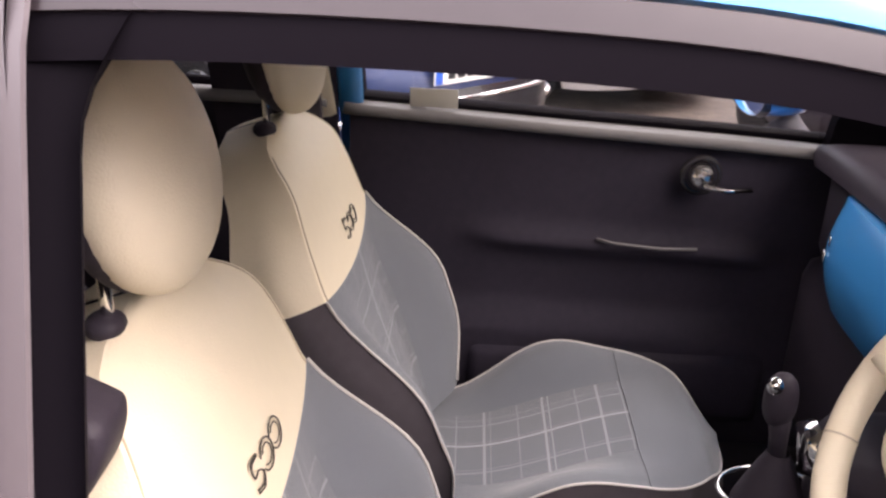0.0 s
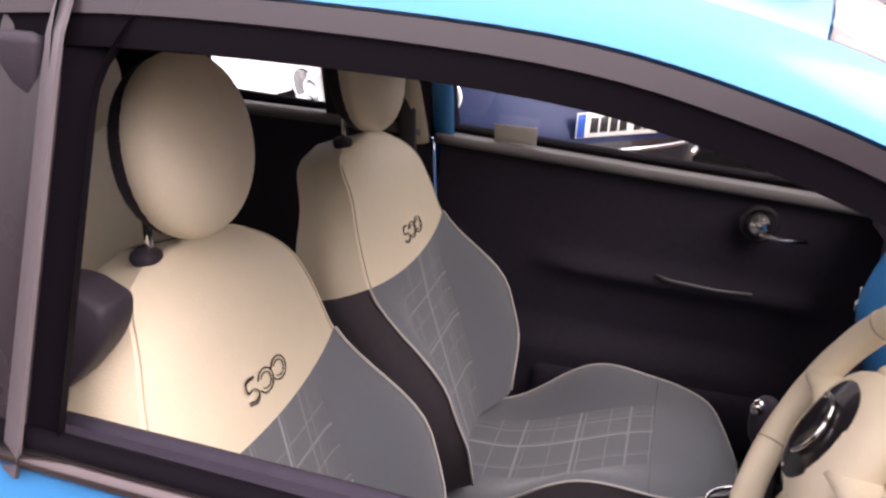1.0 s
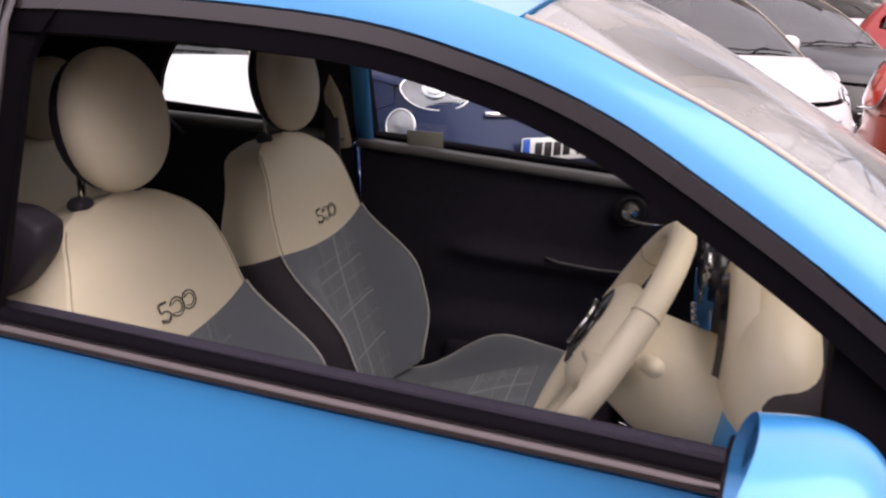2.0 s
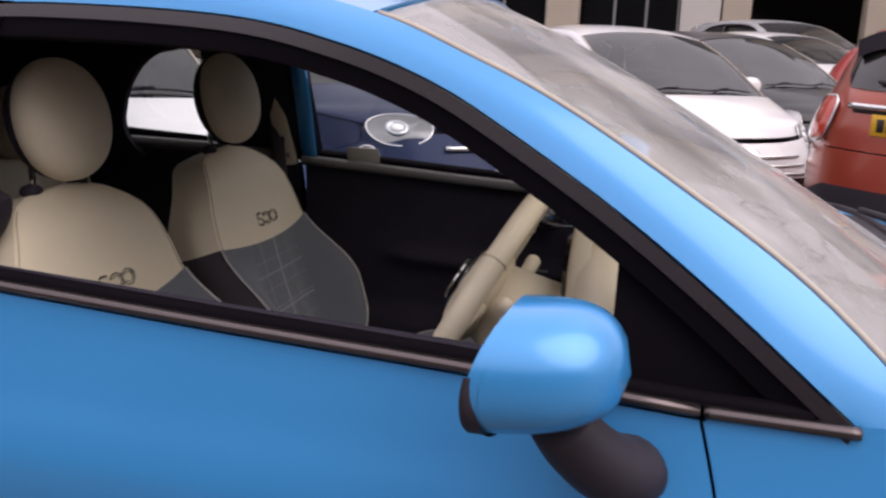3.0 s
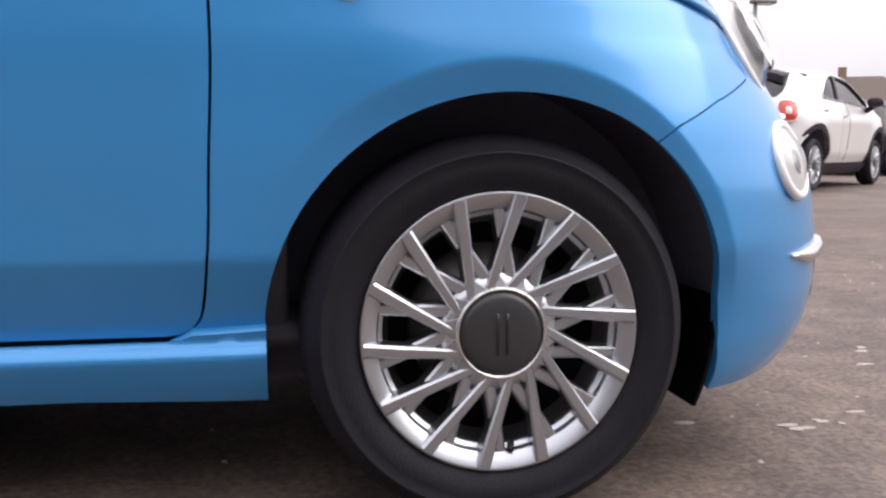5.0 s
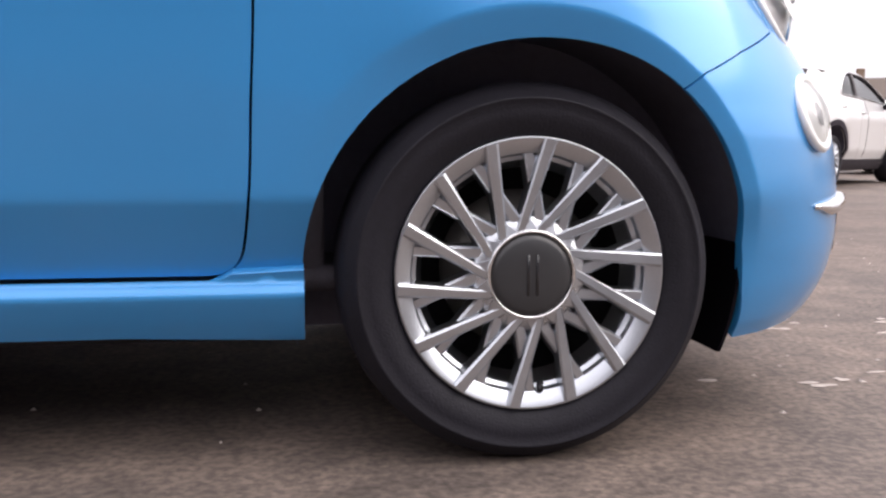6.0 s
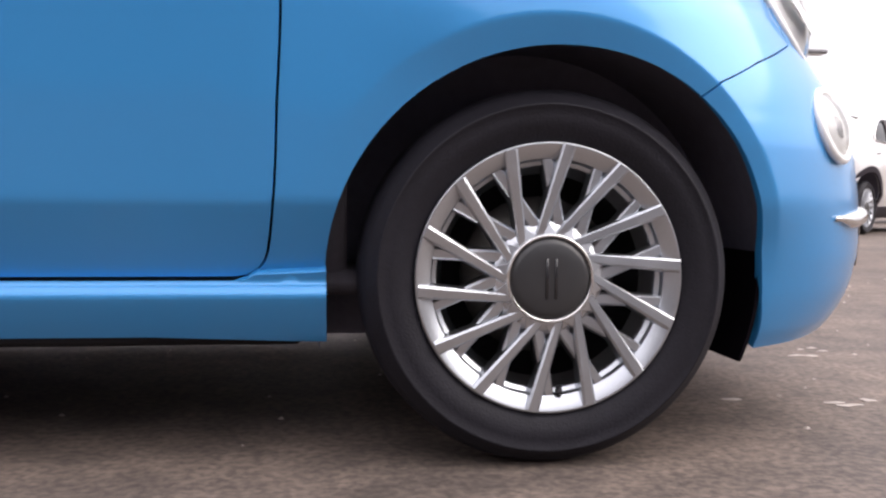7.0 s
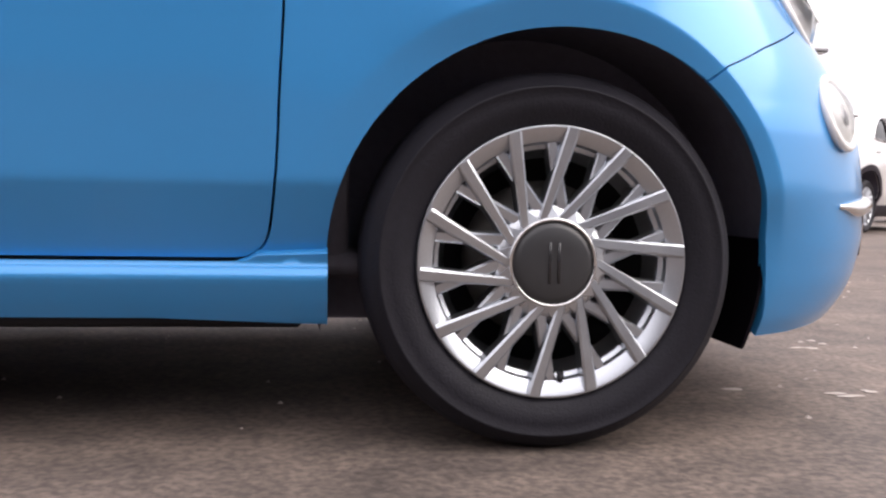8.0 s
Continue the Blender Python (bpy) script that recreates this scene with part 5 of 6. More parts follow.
    part("back_plate", blob(hc + Vector((-0.016, 0, -0.003)), (0.046, 0.110, 0.103), (2.2, 2.1), 28, 16, turn=tilt), BLACK_PLASTIC, head)
    for dy in (-0.065, 0.065):
        part("post", tube([(-0.245, dy, 0.535), (-0.248, dy, 0.62), (-0.255, dy, 0.70)], 0.006, 10), CHROME, head)
        part("guide", blob((-0.250, dy, 0.572), (0.017, 0.019, 0.012), (2.5, 2.2), 16, 10), BLACK_PLASTIC, s)
    # cushion: x forward from the joint
    L = 0.505
    CW = [(0.0, 0.190), (0.05, 0.207), (0.10, 0.221), (0.15, 0.230), (0.20, 0.232), (0.25, 0.229), (0.30, 0.224), (0.34, 0.220)]
    CW += [(0.34 + (L - 0.34) * f, 0.004 + 0.216 * (1 - f ** 2.3) ** 0.52) for f in (0.12, 0.25, 0.38, 0.5, 0.6, 0.7, 0.78, 0.85, 0.9, 0.94, 0.97, 0.99, 1.0)]

    def seat_top(u, x, d=0.0):
        w = float(np.interp(x, [r[0] for r in CW], [r[1] for r in CW]))
        z = -0.020 + 0.095 * smoothstep(0.05, 0.40, x) - 0.04 * smoothstep(0.43, L, x) ** 2
        z += 0.065 * smoothstep(0.45, 0.95, abs(u)) * math.exp(-((x - 0.21) / 0.12) ** 2) + 0.014 * (1 - u * u)
        return Vector((x, w * u, z - d))

    xs = [0.35 * k / 21 for k in range(22)] + [0.35 + (L - 0.35) * math.sin(math.pi / 2 * k / 18) for k in range(1, 19)]
    split = xs[21]

    def top(u_list, x_list):
        verts = [seat_top(u, x) for u in u_list for x in x_list]
        m = len(x_list)
        return verts, [(i * m + j, i * m + j + 1, (i + 1) * m + j + 1, (i + 1) * m + j)[::-1] for i in range(len(u_list) - 1) for j in range(m - 1)]
    centre = [u for u in us if abs(u) <= 0.51]
    front, rear_x = [x for x in xs if x >= split - 1e-6], [x for x in xs if x <= split + 1e-6]
    part("cushion_centre", top(centre, rear_x), PLAID_BACK, s, "grey plaid cloth panel", uv=[(float(np.interp(x, [r[0] for r in CW], [r[1] for r in CW])) * u, x) for u in centre for x in rear_x])
    part("cushion_front", top(us, front), GREY_CLOTH, s, "plain grey cloth cushion front")
    part("cushion_seam", tube([seat_top(u, split) + Vector((0, 0, 0.001)) for u in us], 0.0012, 6), GREY_CLOTH, s)
    for sg in (-1, 1):
        part("cushion_bolster", top([u for u in us if sg * u >= 0.49], rear_x), GREY_CLOTH, s)
    loop = [seat_top(-1, x) for x in xs] + [seat_top(1, x) for x in reversed(xs[:-1])]
    part("cushion_piping", tube(loop, 0.0023, 6), PIPING, s, "pale piping")
    wall = []
    for p in loop:
        out = Vector((p.x - 0.22, p.y, 0)).normalized()
        wall += [p, p + out * 0.008 + Vector((0, 0, -0.03)), p + Vector((0, 0, -0.075)), p - out * 0.03 + Vector((0, 0, -0.12))]
    part("cushion_side", (wall, [(4 * i + k, 4 * i + k + 1, 4 * i + k + 5, 4 * i + k + 4) for i in range(len(loop) - 1) for k in range(3)]), DARK_CLOTH, s)
    part("seat_base", rbox((0.40, 0.36, 0.11), (0.20, 0, -0.15), 0.03, 2), BLACK_PLASTIC, s)
    for dy in (-0.16, 0.16):
        part("seat_rail", rbox((0.44, 0.03, 0.05), (0.20, dy, -0.19), 0.006, 1), BLACK_PLASTIC, s)
    return s


seat("driver_seat", -0.347, "ivory and grey plaid driver's seat beside the open window")
seat("passenger_seat", 0.292, "ivory and grey plaid passenger seat with pale piping")

# rear bench
bench = tagged(empty("rear_bench"), "ivory and dark rear bench with two headrests", "car seat")
part("bench_cushion", rbox((0.46, 1.14, 0.16), (-1.88, 0, 0.50), 0.06, 3), DARK_CLOTH, bench)
part("bench_base", rbox((0.42, 1.10, 0.14), (-1.88, 0, 0.36), 0.02, 1), CARPET, bench)
for sg in (-1, 1):
    part("bench_back", rbox((0.12, 0.55, 0.48), (-2.10, sg * 0.285, 0.78), 0.05, 3, Matrix.Rotation(-radians(14), 4, "Y")), IVORY, bench, "ivory bench backrest")
    part("bench_headrest", blob((-2.12, sg * 0.30, 1.10), (0.05, 0.115, 0.095), (2.3, 2.2)), IVORY, bench)
    part("headrest_post", tube([(-2.13, sg * 0.30, 0.98), (-2.125, sg * 0.30, 1.05)], 0.008, 8), CHROME, bench)
belt_pts = [(-1.545, -0.60, 1.30), (-1.55, -0.61, 1.15), (-1.545, -0.635, 0.95), (-1.53, -0.655, 0.7), (-1.50, -0.66, 0.42)]
for sg in (1, -1):
    belt = tagged(empty("seat_belt"), "black seat belt hanging from the door pillar", "seat belt", "seat belts")
    part("webbing", tube([Vector((x, sg * abs(y), z)) for x, y, z in (curve(belt_pts, k / 16) for k in range(17))], 0.02, 8, squash=0.12), DARK_CLOTH, belt)
    part("anchor", rbox((0.05, 0.02, 0.08), (-1.545, sg * 0.602, 1.30), 0.01, 2), BLACK_PLASTIC, belt)


# ---- the other cars ----
def crossover_warp(v, scuttle=1.12):
    z = float(np.interp(v[2], [0, 0.29, 0.71, 0.97, 1.5], [0.02, 0.335, 0.87, scuttle, 1.60]))
    x = float(np.interp(v[0], [-2.9, -2.5, -2.3, -1.5, -0.4], [-3.36, -3.02, -2.77, -1.74, -0.447])) if v[0] < -0.4 else v[0] * 1.117
    return Vector((x + 0.06 * smoothstep(0.3, 0.7, v[0]), v[1] * (1.10 + 0.13 * smoothstep(0.98, 1.36, v[2]) * smoothstep(-0.9, -2.0, v[0])), z))


def parked(name, label, colour, x, y, heading, crossover=False, category="car", group="parked cars", scuttle=1.12, grow=1.0):
    c = tagged(empty(name, pose(x, y, 0, 0, 0, heading)), label, category, group)
    c.scale = (grow, grow, grow)
    warp = functools.partial(crossover_warp, scuttle=scuttle) if crossover else None
    car_body(c, colour, warp, fine=False, glazing=TINT_GLASS, cladding=crossover)
    W = lambda data: warped(data, warp)
    # dark cabin seen through the tinted glass
    cabin = rbox((1.7, 1.16, 0.60), (-1.25, 0, 0.80), 0.08, 2)
    for v in cabin.verts:
        v.co = warp(v.co) if warp else v.co
    part("cabin", cabin, CARPET, c)
    for sg in (-1, 1):
        flip = (lambda d: d) if sg < 0 else mirrored
        def pane(u, v):
            x = -0.36 - 1.12 * u
            p = [rail_low(t / 40) for t in range(41)]
            top = float(np.interp(-x, [-q.x for q in p], [q.z for q in p])) - 0.02
            z = belt_z(x) + (top - belt_z(x)) * v
            return Vector((x, -(width_at(x, z) - 0.02), z))
        part("side_window", W(flip(sheet(pane, 16, 4, flip=True))), TINT_GLASS, c)
        shell = blob((-0.60, sg * 0.90, 1.03), (0.06, 0.10, 0.075), (2.4, 2.4), 20, 12)
        m = part("door_mirror", W(shell), BLACK_PLASTIC if crossover else colour, c)
        part("mirror_stem", W(tube([(-0.56, sg * 0.86, 0.97), (-0.50, sg * 0.77, 0.91)], 0.04, 10)), BLACK_PLASTIC, m)
        if crossover:
            # chrome line round the side windows, door joint and second handle
            ring = [p + Vector((0, -0.006, -0.004)) for p in (rail_low(0.06 + 0.88 * k / 30) for k in range(31)) if p.x > -1.66]
            ring += [Vector((x, -(width_at(x, z) + 0.008), z)) for x, z in ((-1.76, 1.335), (-1.86, 1.290), (-1.95, 1.225), (-2.00, 1.15), (-2.018, 1.08), (-1.995, 1.03))]
            ring += [Vector((x, -(width_at(x, belt_z(x)) + 0.006), belt_z(x) + 0.012)) for x in np.linspace(-1.94, -0.40, 16)]
            part("window_chrome", W(flip(tube(ring, 0.008, 6, closed=True))), CHROME, c)
            part("door_joint", W(flip(tube([flank(-1.25, z) for z in np.linspace(0.32, 0.98, 12)], 0.004, 5))), GAP_SHADE, c)
            hm = mount(-2.02, 0.86, sg, 0.012)
            part("door_handle", W(placed(blob((0, 0, 0), (0.07, 0.015, 0.012), (3, 2.2), 16, 8), hm)), CHROME, c)
            body_panel("rear_pillar", [(-1.99, 1.015), (-2.21, 1.03), (-2.235, 1.16), (-2.15, 1.285), (-2.0, 1.35), (-1.72, 1.365), (-1.72, 1.345), (-1.85, 1.30), (-1.95, 1.23), (-2.01, 1.15), (-2.03, 1.07)], colour, c, warp, sg, 0.03, 0.004, lift=0.003)
            part("pillar_cap", W(blob((-2.25, sg * 0.455, 1.322), (0.13, 0.07, 0.036), (2.4, 2.2), 20, 10)), colour, c)
            body_panel("sill_cladding", [(-0.34, 0.30), (-0.34, 0.17), (-1.96, 0.17), (-1.96, 0.30)], BLACK_PLASTIC, c, warp, sg, 0.08, 0.01, lift=0.006)
            body_panel("rear_cladding", [(TAIL_START - SPAN, 0.53), (-2.8, 0.525), (-2.56, 0.46), (-2.42, 0.36), (-2.40, 0.20), (-2.8, 0.20), (TAIL_START - SPAN, 0.21)], BLACK_PLASTIC, c, warp, sg, 0.06, 0.01, in_x=False, lift=0.024)
    for sg in (-1, 1):
        grille = body_panel("grille", [(SPAN - 0.42, 0.355), (SPAN, 0.35), (SPAN, 0.47), (SPAN - 0.34, 0.465)], GLOSS_BLACK, c, warp, sg, 0.06, 0.004, in_x=False, lift=0.006)
        for z in (0.50, 0.555) if not crossover else (0.44,):
            bar = tube([flank(SPAN - 0.36 * k / 8, z, sg) + Vector((0.010, 0, 0)) for k in range(9)], 0.008, 6)
            part("grille_bar", W(bar), CHROME, grille)
    # tail: spoiler, chrome bar, badge, plate
    tail_u = TAIL_START - SPAN
    spoiler = lambda u, v: Vector((-2.32 - (0.29 if crossover else 0.19) * v, (-0.45 + 0.90 * u) * (1.0 - 0.03 * v), 1.430 - (0.060 if crossover else 0.085) * abs(2 * u - 1) ** 2.5 - 0.045 * v - 0.03 * v * abs(2 * u - 1) ** 4))
    part("roof_spoiler", skirted(W(sheet(spoiler, 16, 4)), 0.095 if crossover else 0.06, (0, 0, -1)), BLACK_PLASTIC if crossover else colour, c)
    bar = tube([flank(tail_u + (0.285 if crossover else 0.34) * abs(k) / 8, 0.918 if crossover else 0.925, -1 if k <= 0 else 1) + Vector((-0.014, 0, 0)) for k in range(-8, 9)], 0.018, 8)
    tail_bar = part("tail_bar", W(bar), CHROME, c, "chrome tailgate bar")
    if crossover:
        # dark tube painting the shadow in the recess under the bar
        shadow_strip = tube([flank(tail_u + 0.25 * abs(k) / 8, 0.893, -1 if k <= 0 else 1) + Vector((0.004, 0, 0)) for k in range(-8, 9)], 0.016, 8)
        part("recess_shadow", W(shadow_strip), GAP_SHADE, tail_bar)
    at = flank(tail_u, 0.825 if crossover else 0.80) + Vector((-0.012, 0, 0))
    at = warp(at) if warp else at
    number_plate(c, Matrix.Translation(at) @ Matrix(((0, 0, -1, 0), (-1, 0, 0, 0), (0, 1, 0, 0), (0, 0, 0, 1))), PLATE_YELLOW, width=0.50, band=False)
    part("tail_badge", W(placed(rounded_patch(0.09, 0.09, 2, 24, 0.01, 4), mount(0, 0.935 if crossover else 0.985, -1, 0.022, u=tail_u + 0.001))), CHROME, c)
    part("rear_wiper", W(tube([(-2.84, 0.0, 1.00), (-2.80, 0.12, 1.05), (-2.76, 0.26, 1.06)], 0.012, 6)), BLACK_PLASTIC, c)
    return c


parked("crossover", "copper-red crossover parked facing away with black arch cladding", RED_PAINT, 3.04, 5.70, 45, True)
parked("crossover", "navy-blue crossover parked nose towards the blue hatchback", NAVY, -1.83, 3.56, -45, True, scuttle=1.06)
parked("small_car", "white small hatchback parked nose out in the row", WHITE_PAINT, -0.30, 5.52, -56)
parked("small_car", "graphite small hatchback parked in the row", GREY_PAINT, 0.70, 7.60, -50)
parked("crossover", "white crossover parked nose out behind the graphite hatchback", WHITE_PAINT, 1.95, 13.6, -50, True)
parked("small_car", "scarlet small hatchback at the end of the row", SCARLET, 3.89, 11.32, -45)
parked("small_car", "white small hatchback parked nose out behind the cabin", WHITE_PAINT, -3.25, 2.32, -45)
parked("people_carrier", "tall silver people carrier standing before the workshop door", SILVER_PAINT, 2.15, 16.8, -60, True, grow=1.18)
parked("crossover", "white crossover parked facing away with a dark rear screen", WHITE_PAINT, 7.80, 11.05, 41.0, True)
parked("small_car", "graphite small hatchback at the far side of the yard", GREY_PAINT, 12.6, 16.2, 40)


# ---- the yard's surroundings ----
CONCRETE = material("pale_concrete", (0.52, 0.49, 0.46), rough=0.85, vary=0.15, scale=1.2, fine=20, bump=0.3, bump_scale=40)
TAN_STONE = material("tan_cladding", (0.42, 0.36, 0.29), rough=0.8, vary=0.18, scale=1.5, fine=20)
CLADDING = material("grey_cladding", (0.21, 0.21, 0.225), rough=0.6, vary=0.12, scale=1.0, fine=12)
DARK_WALL = material("dark_interior_wall", (0.05, 0.045, 0.045), rough=0.9, vary=0.3, scale=0.8, fine=8)
BRICK = material("brown_brick", (0.24, 0.17, 0.12), rough=0.9, vary=0.25, scale=2, fine=25, bump=0.4, bump_scale=30)
ROOF_TILE = material("brown_roof_tiles", (0.12, 0.095, 0.08), rough=0.9, vary=0.25, scale=2, fine=20)
BARK = material("bark", (0.06, 0.05, 0.042), rough=0.95, vary=0.3, scale=8, fine=60, bump=0.8, bump_scale=50)
CLOTH_WHITE = material("white_flag_cloth", (0.78, 0.76, 0.76), rough=0.8, vary=0.06, scale=2)
POLE = material("grey_pole", (0.22, 0.22, 0.23), rough=0.5, metal=0.4, vary=0.15)
SHOW_GLASS = glass("showroom_glass", (0.35, 0.36, 0.36), ior=1.5)


def box(name, lo, hi, mat, parent, label="", r=0.02):
    size = [h - l for l, h in zip(lo, hi)]
    mid = [(h + l) / 2 for l, h in zip(lo, hi)]
    return part(name, rbox(size, mid, r, 1), mat, parent, label, smooth=False)


showroom = tagged(empty("showroom"), "two-storey car showroom with pale columns and dark glass", "building")
FY = 26.0
box("back_wall", (-34, FY + 7.8, 0), (7.5, FY + 8.1, 12.0), DARK_WALL, showroom)
box("side_wall", (7.2, FY + 0.2, 0), (7.5, FY + 8.0, 12.0), CONCRETE, showroom)
box("side_wall", (-34, FY + 0.2, 0), (-33.7, FY + 8.0, 12.0), CONCRETE, showroom)
box("roof_slab", (-34.3, FY - 0.6, 12.0), (7.8, FY + 8.3, 12.4), CLADDING, showroom)
box("showroom_floor", (-33.7, FY + 0.2, 0.0), (7.2, FY + 7.8, 0.06), CONCRETE, showroom)
for x0, x1, z0, z1 in ((1.4, 4.2, 2.75, 12.0), (-33.7, -0.5, 5.2, 12.0), (5.7, 7.2, 0.0, 12.0)):
    f = box("fascia", (x0, FY - 0.12, z0), (x1, FY + 0.12, z1), CLADDING if x0 < 5 else CONCRETE, showroom)
    for k in range(int((z1 - z0) / 0.6)):
        box("cladding_joint", (x0, FY - 0.128, z0 + 0.6 * k + 0.58), (x1, FY - 0.122, z0 + 0.6 * k + 0.6), DARK_WALL, f, r=0.001)
for x0, x1, mat in ((-0.5, 0.55, CONCRETE), (0.6, 1.35, TAN_STONE), (4.25, 4.8, TAN_STONE), (4.85, 5.65, CONCRETE), (-4.2, -3.3, TAN_STONE), (-9.0, -8.1, CONCRETE), (-14, -13.1, TAN_STONE), (-19, -18.1, CONCRETE)):
    box("column", (x0, FY - 0.5, 0), (x1, FY + 0.3, 12.0), mat, showroom)
for x0, x1 in ((-3.2, -0.55), (-8.0, -4.25), (-13.0, -9.05), (-18.0, -14.05)):
    n = 3
    for k in range(n):
        a, b = x0 + (x1 - x0) * k / n, x0 + (x1 - x0) * (k + 1) / n
        w = box("window", (a + 0.03, FY - 0.01, 0.15), (b - 0.03, FY + 0.01, 5.1), SHOW_GLASS, showroom, r=0.002)
        box("mullion", (b - 0.04, FY - 0.06, 0.1), (b + 0.04, FY + 0.06, 5.2), CLADDING, w)
parked("small_car", "white small hatchback on show behind the showroom glass", WHITE_PAINT, -1.2, FY + 2.6, 10, group="showroom cars")

annexe = tagged(empty("low_building"), "low tan workshop with a brown pitched roof", "building")
box("wall", (8.6, 28, 0), (18.6, 34, 2.25), TAN_STONE, annexe)
slope = [(8.3, 27.6, 2.2), (18.9, 27.6, 2.2), (18.9, 34.4, 2.2), (8.3, 34.4, 2.2), (8.6, 31, 3.35), (18.6, 31, 3.35)]
part("roof", (slope, [(0, 1, 5, 4), (1, 2, 5), (2, 3, 4, 5), (3, 0, 4), (3, 2, 1, 0)]), ROOF_TILE, annexe, smooth=False)
box("gutter", (8.3, 27.5, 2.12), (18.9, 27.62, 2.22), CLADDING, annexe)
for x in (10.2, 14.0, 17.2):
    box("roof_vent", (x, 30.6, 3.2), (x + 0.16, 30.76, 4.0), CLADDING, annexe)
for k in range(4):
    w = box("window", (9.3 + 2.4 * k, 27.93, 0.9), (10.7 + 2.4 * k, 27.97, 1.9), GLOSS_BLACK, annexe)
    box("window_sill", (9.2 + 2.4 * k, 27.86, 0.8), (10.8 + 2.4 * k, 27.99, 0.9), CONCRETE, w)


def house(x, y, turn, w=9.0, d=7.0, h=2.7, ridge=5.0, label="brown-roofed brick house beyond the yard"):
    o = tagged(empty("house", pose(x, y, 0, 0, 0, turn)), label, "house", "houses beyond the yard")
    box("wall", (-w / 2, -d / 2, 0), (w / 2, d / 2, h), BRICK, o)
    e = 0.4
    v = [(-w / 2 - e, -d / 2 - e, h - 0.1), (w / 2 + e, -d / 2 - e, h - 0.1), (w / 2 + e, d / 2 + e, h - 0.1), (-w / 2 - e, d / 2 + e, h - 0.1), (-w / 2 + 1.5, 0, ridge), (w / 2 - 1.5, 0, ridge)]
    part("roof", (v, [(0, 1, 5, 4), (1, 2, 5), (2, 3, 4, 5), (3, 0, 4), (3, 2, 1, 0)]), ROOF_TILE, o, smooth=False)
    box("chimney", (w * 0.2, -0.25, ridge - 0.8), (w * 0.2 + 0.5, 0.25, ridge + 0.6), BRICK, o)
    for k in range(3):
        f = box("window", (-w / 2 + 1.2 + 2.6 * k, -d / 2 - 0.03, 1.0), (-w / 2 + 2.4 + 2.6 * k, -d / 2 + 0.02, 2.3), GLOSS_BLACK, o)
        box("window_frame", (-w / 2 + 1.1 + 2.6 * k, -d / 2 - 0.05, 0.92), (-w / 2 + 2.5 + 2.6 * k, -d / 2 - 0.01, 1.0), CONCRETE, f)
    return o


house(33.0, 55.0, -28, 14.0)
house(47.0, 52.0, -20, 11.0)
house(58.0, 46.0, -35, 12.0)
house(20.0, 62.0, -10, 11.0)
wall_far = tagged(part("boundary_wall", rbox((70, 0.3, 1.9), (46, 37, 0.95), 0.02, 1, Matrix.Rotation(radians(-22), 4, "Z")), BRICK, None, smooth=False), "long brown brick boundary wall round the yard", "wall", kind="structure")


def bare_tree(x, y, height, seed, label):
    rng = random.Random(seed)
    t = tagged(empty("tree", Matrix.Translation((x, y, 0))), label, "tree", "bare trees")
    twigs = ([], [])
    limbs = ([], [])
    def add(store, data):
        base = len(store[0])
        store[0].extend(data[0])
        store[1].extend([tuple(i + base for i in f) for f in data[1]])
    def grow(p, d, length, r, level):
        pts, q = [p], p
        for k in range(4):
            d = (d + Vector((rng.uniform(-1, 1), rng.uniform(-1, 1), rng.uniform(-0.4, 0.7))) * 0.16).normalized()
            q = q + d * length / 4
            pts.append(q)
        add(limbs if level < 3 else twigs, tube(pts, [r * (1 - 0.5 * k / 4) for k in range(5)], 6 if level < 2 else 4))
        if level < 5:
            for k in range(rng.randint(3, 4)):
                at = pts[rng.choice((2, 3, 4, 4))]
                side = Vector((rng.uniform(-1, 1), rng.uniform(-1, 1), rng.uniform(-0.2, 0.6))).normalized()
                grow(at, (d * 0.7 + side * 0.8).normalized(), length * rng.uniform(0.55, 0.75), r * 0.5, level + 1)
    part("trunk", tube([Vector((0.04 * math.sin(k), 0.03 * k, height * 0.3 * k / 4)) for k in range(5)], [height * 0.016 * (1.25 - 0.12 * k) for k in range(5)], 10), BARK, t)
    for k in range(4):
        a = 2 * math.pi * k / 4 + rng.uniform(-0.4, 0.4)
        grow(Vector((0, 0.12, height * 0.29)), Vector((math.cos(a) * 0.7, math.sin(a) * 0.7, 0.9)).normalized(), height * 0.30, height * 0.0085, 1)
    add(limbs, twigs)
    part("crown", limbs, BARK, t, "bare branching crown")
    return t


bare_tree(5.6, 19.0, 7.5, 3, "leafless tree with spreading branches beside the showroom")
bare_tree(16.5, 33.5, 6.5, 9, "leafless tree beyond the low workshop")
bare_tree(40.0, 47.0, 7.0, 5, "leafless tree between the houses")

lamp_post = tagged(empty("street_lamp", Matrix.Translation((13.7, 24.1, 0))), "grey street lamp with a flat head", "street lamp")
part("pole", tube([(0, 0, 0), (0, 0, 2.5), (0, 0, 4.8)], [0.09, 0.075, 0.06], 10), POLE, lamp_post)
part("lamp_head", rbox((0.75, 0.35, 0.14), (0.25, 0, 4.8), 0.05, 2), POLE, lamp_post)
part("lamp_lens", rbox((0.5, 0.25, 0.03), (0.27, 0, 4.715), 0.01, 1), LAMP_WHITE, lamp_post)


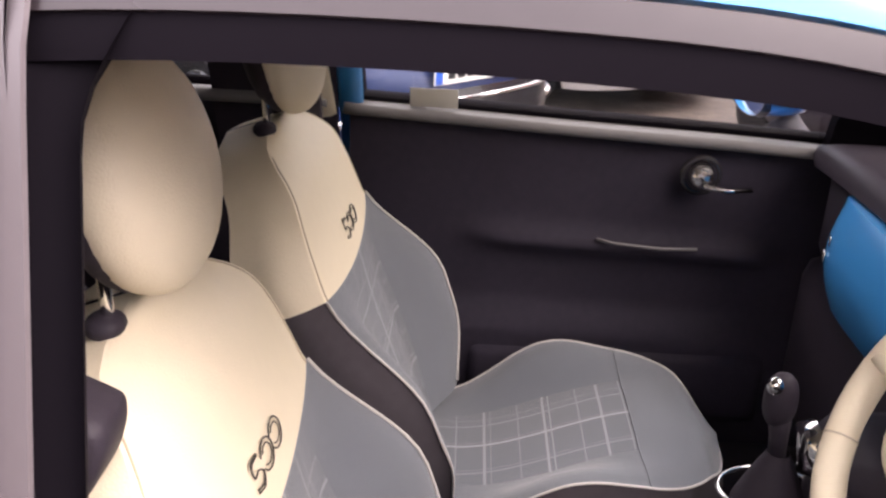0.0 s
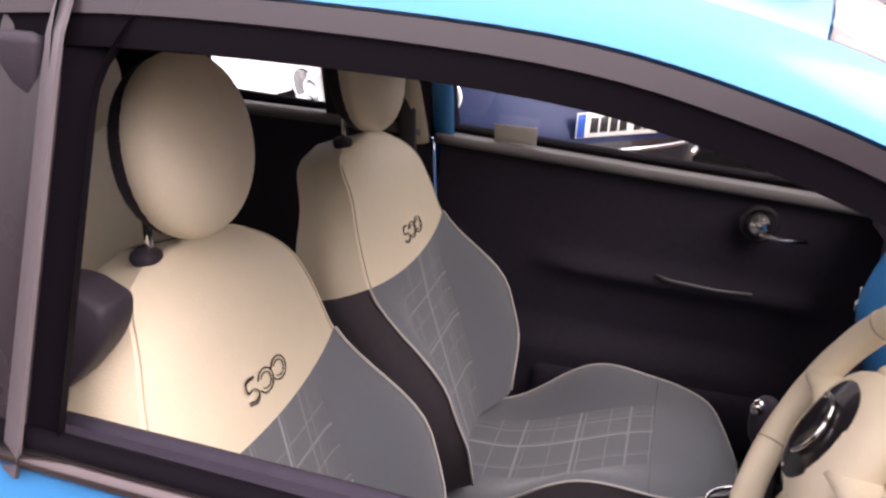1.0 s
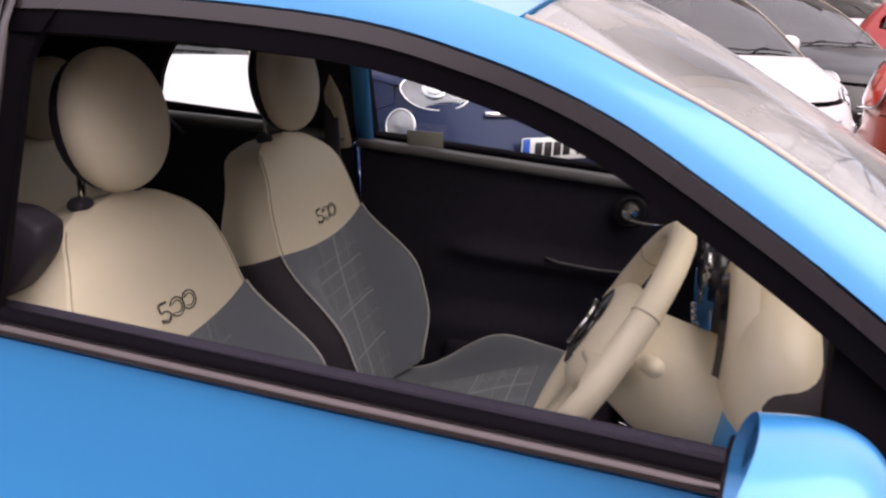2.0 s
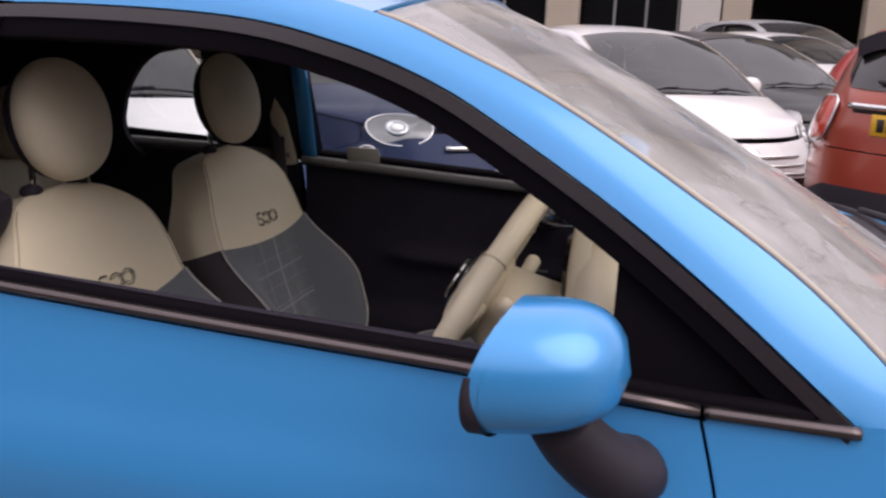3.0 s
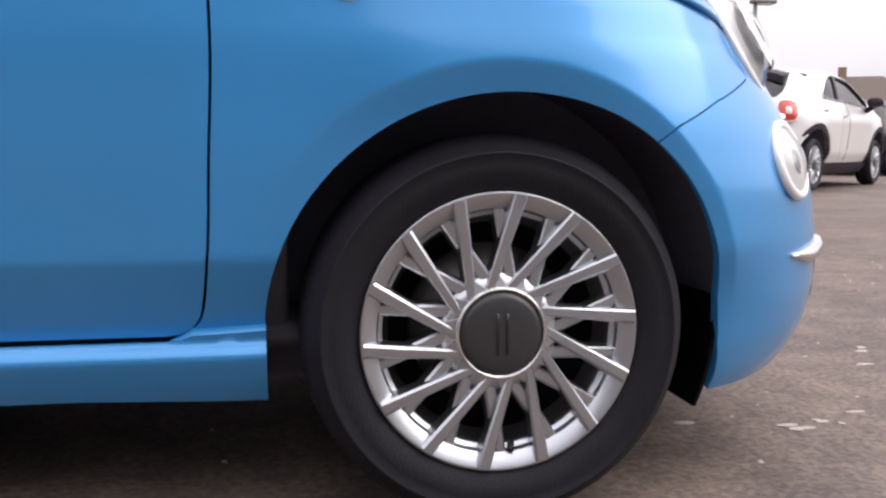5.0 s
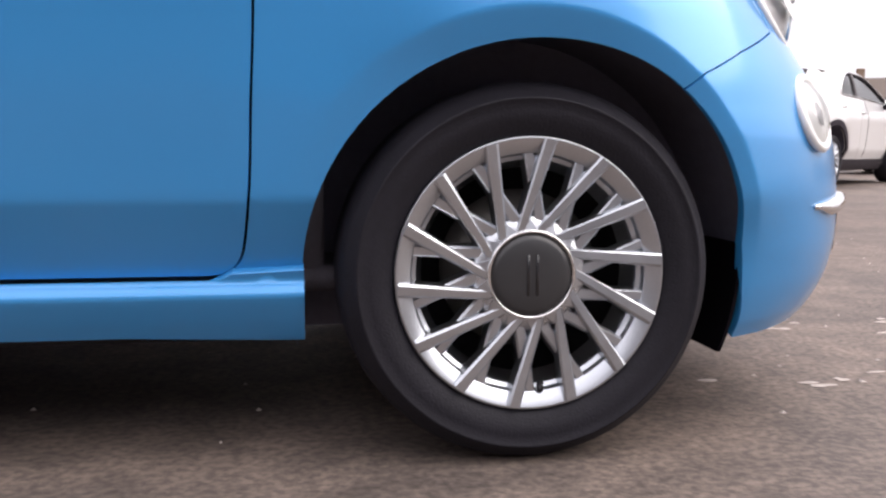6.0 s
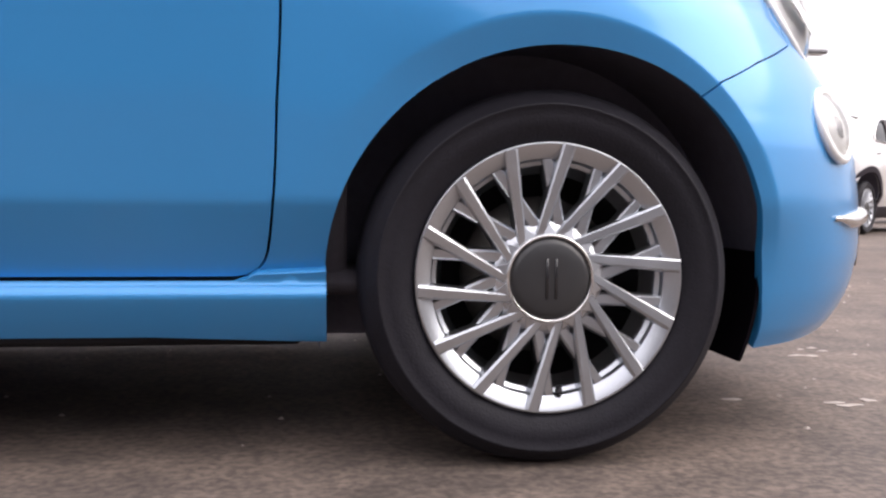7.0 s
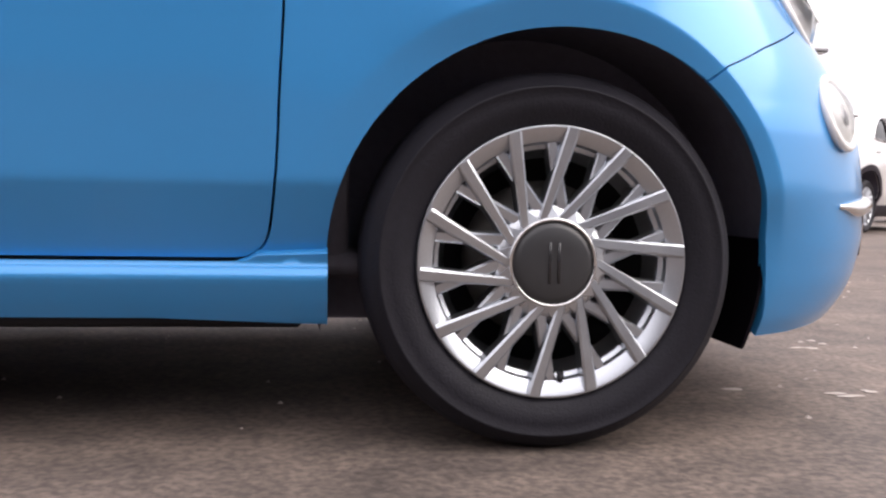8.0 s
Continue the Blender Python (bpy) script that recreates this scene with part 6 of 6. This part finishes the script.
def flag(x, y, label):
    f = tagged(empty("feather_flag", Matrix.Translation((x, y, 0))), label, "flag", "feather flags")
    part("pole", tube([(0, 0, 0), (0, 0, 2.5), (0.05, 0, 4.6), (0.4, 0, 5.4)], [0.03, 0.025, 0.02, 0.012], 8), POLE, f)
    part("base", lathe([(0.0, 0.12), (0.22, 0.10), (0.28, 0.0)], 20, axis="z"), POLE, f)
    def cloth(u, v):
        z = 0.9 + 4.4 * v
        return Vector((0.02 + (0.85 - 0.35 * v ** 3) * u + 0.25 * v ** 5, 0.05 * math.sin(5 * u + 4 * v), z))
    part("cloth", sheet(cloth, 10, 24), CLOTH_WHITE, f)
    for k in range(3):
        part("cloth_mark", sheet(lambda u, v: cloth(0.35 + 0.3 * u, 0.3 + 0.17 * k + 0.12 * v) + Vector((0, -0.012, 0)), 4, 4), PIPING, f)
    return f


flag(7.35, 14.9, "tall white feather flag on a pole")
flag(4.6, 23.5, "tall white feather flag beside the showroom column")
# pale stains and scraps of grit on the tarmac near the front wheel
SPECK = material("pale_grit", (0.48, 0.42, 0.38), rough=0.9, vary=0.2)
rng = random.Random(4)
gv, gf = [], []
for k in range(260):
    x, y, r = rng.uniform(-2.0, 4.0), rng.uniform(-1.6, 2.5), rng.uniform(0.002, 0.006)
    b = len(gv)
    gv += [(x - r, y - r * 0.8, 0.0), (x + r, y - r, 0.0), (x + r * 0.8, y + r, 0.0), (x - r, y + r * 0.7, 0.0), (x, y, r * 0.9)]
    gf += [(b, b + 1, b + 4), (b + 1, b + 2, b + 4), (b + 2, b + 3, b + 4), (b + 3, b, b + 4)]
tagged(part("grit", (gv, gf), SPECK, None, smooth=False), "scattered pale grit on the tarmac", "grit", kind="stuff")

# added behind the camera, unseen: holds low sky off the flank and glass
tagged(part("unseen_wall_south", rbox((90, 0.4, 5.2), (0, -12.0, 2.6), 0.02, 1), CLADDING, None, smooth=False), "long plain grey clad wall, unseen, added to darken the car's flank", "wall", kind="structure")
tagged(part("yard_wall_west", rbox((0.4, 60, 4.2), (-26, 8, 2.1), 0.02, 1), BRICK, None, smooth=False), "plain brown brick wall beside the yard", "wall", kind="structure")

# pale flakes trodden into the tarmac
rng = random.Random(11)
fv, ff = [], []
for cx, cy, n, spread in ((0.70, -0.42, 3, 0.05), (0.83, -0.36, 4, 0.06), (0.95, 0.22, 6, 0.07), (0.50, -0.33, 1, 0.01), (1.3, 0.1, 5, 0.2), (-1.0, -1.35, 6, 0.4)):
    for k in range(n):
        x, y = cx + rng.uniform(-spread, spread), cy + rng.uniform(-spread, spread)
        m = rng.randint(6, 9)
        b = len(fv)
        ra, rb = rng.uniform(0.008, 0.03), rng.uniform(0.006, 0.014)
        for i in range(m):
            a = 2 * math.pi * i / m
            q = rng.uniform(0.7, 1.2)
            fv.append((x + ra * q * math.cos(a), y + rb * q * math.sin(a), 0.0015))
        fv.append((x, y, 0.004))
        ff += [(b + i, b + (i + 1) % m, b + m) for i in range(m)]
tagged(part("paint_flakes", (fv, ff), SPECK, None, smooth=False), "pale paint flakes trodden into the tarmac", "flakes", kind="stuff")
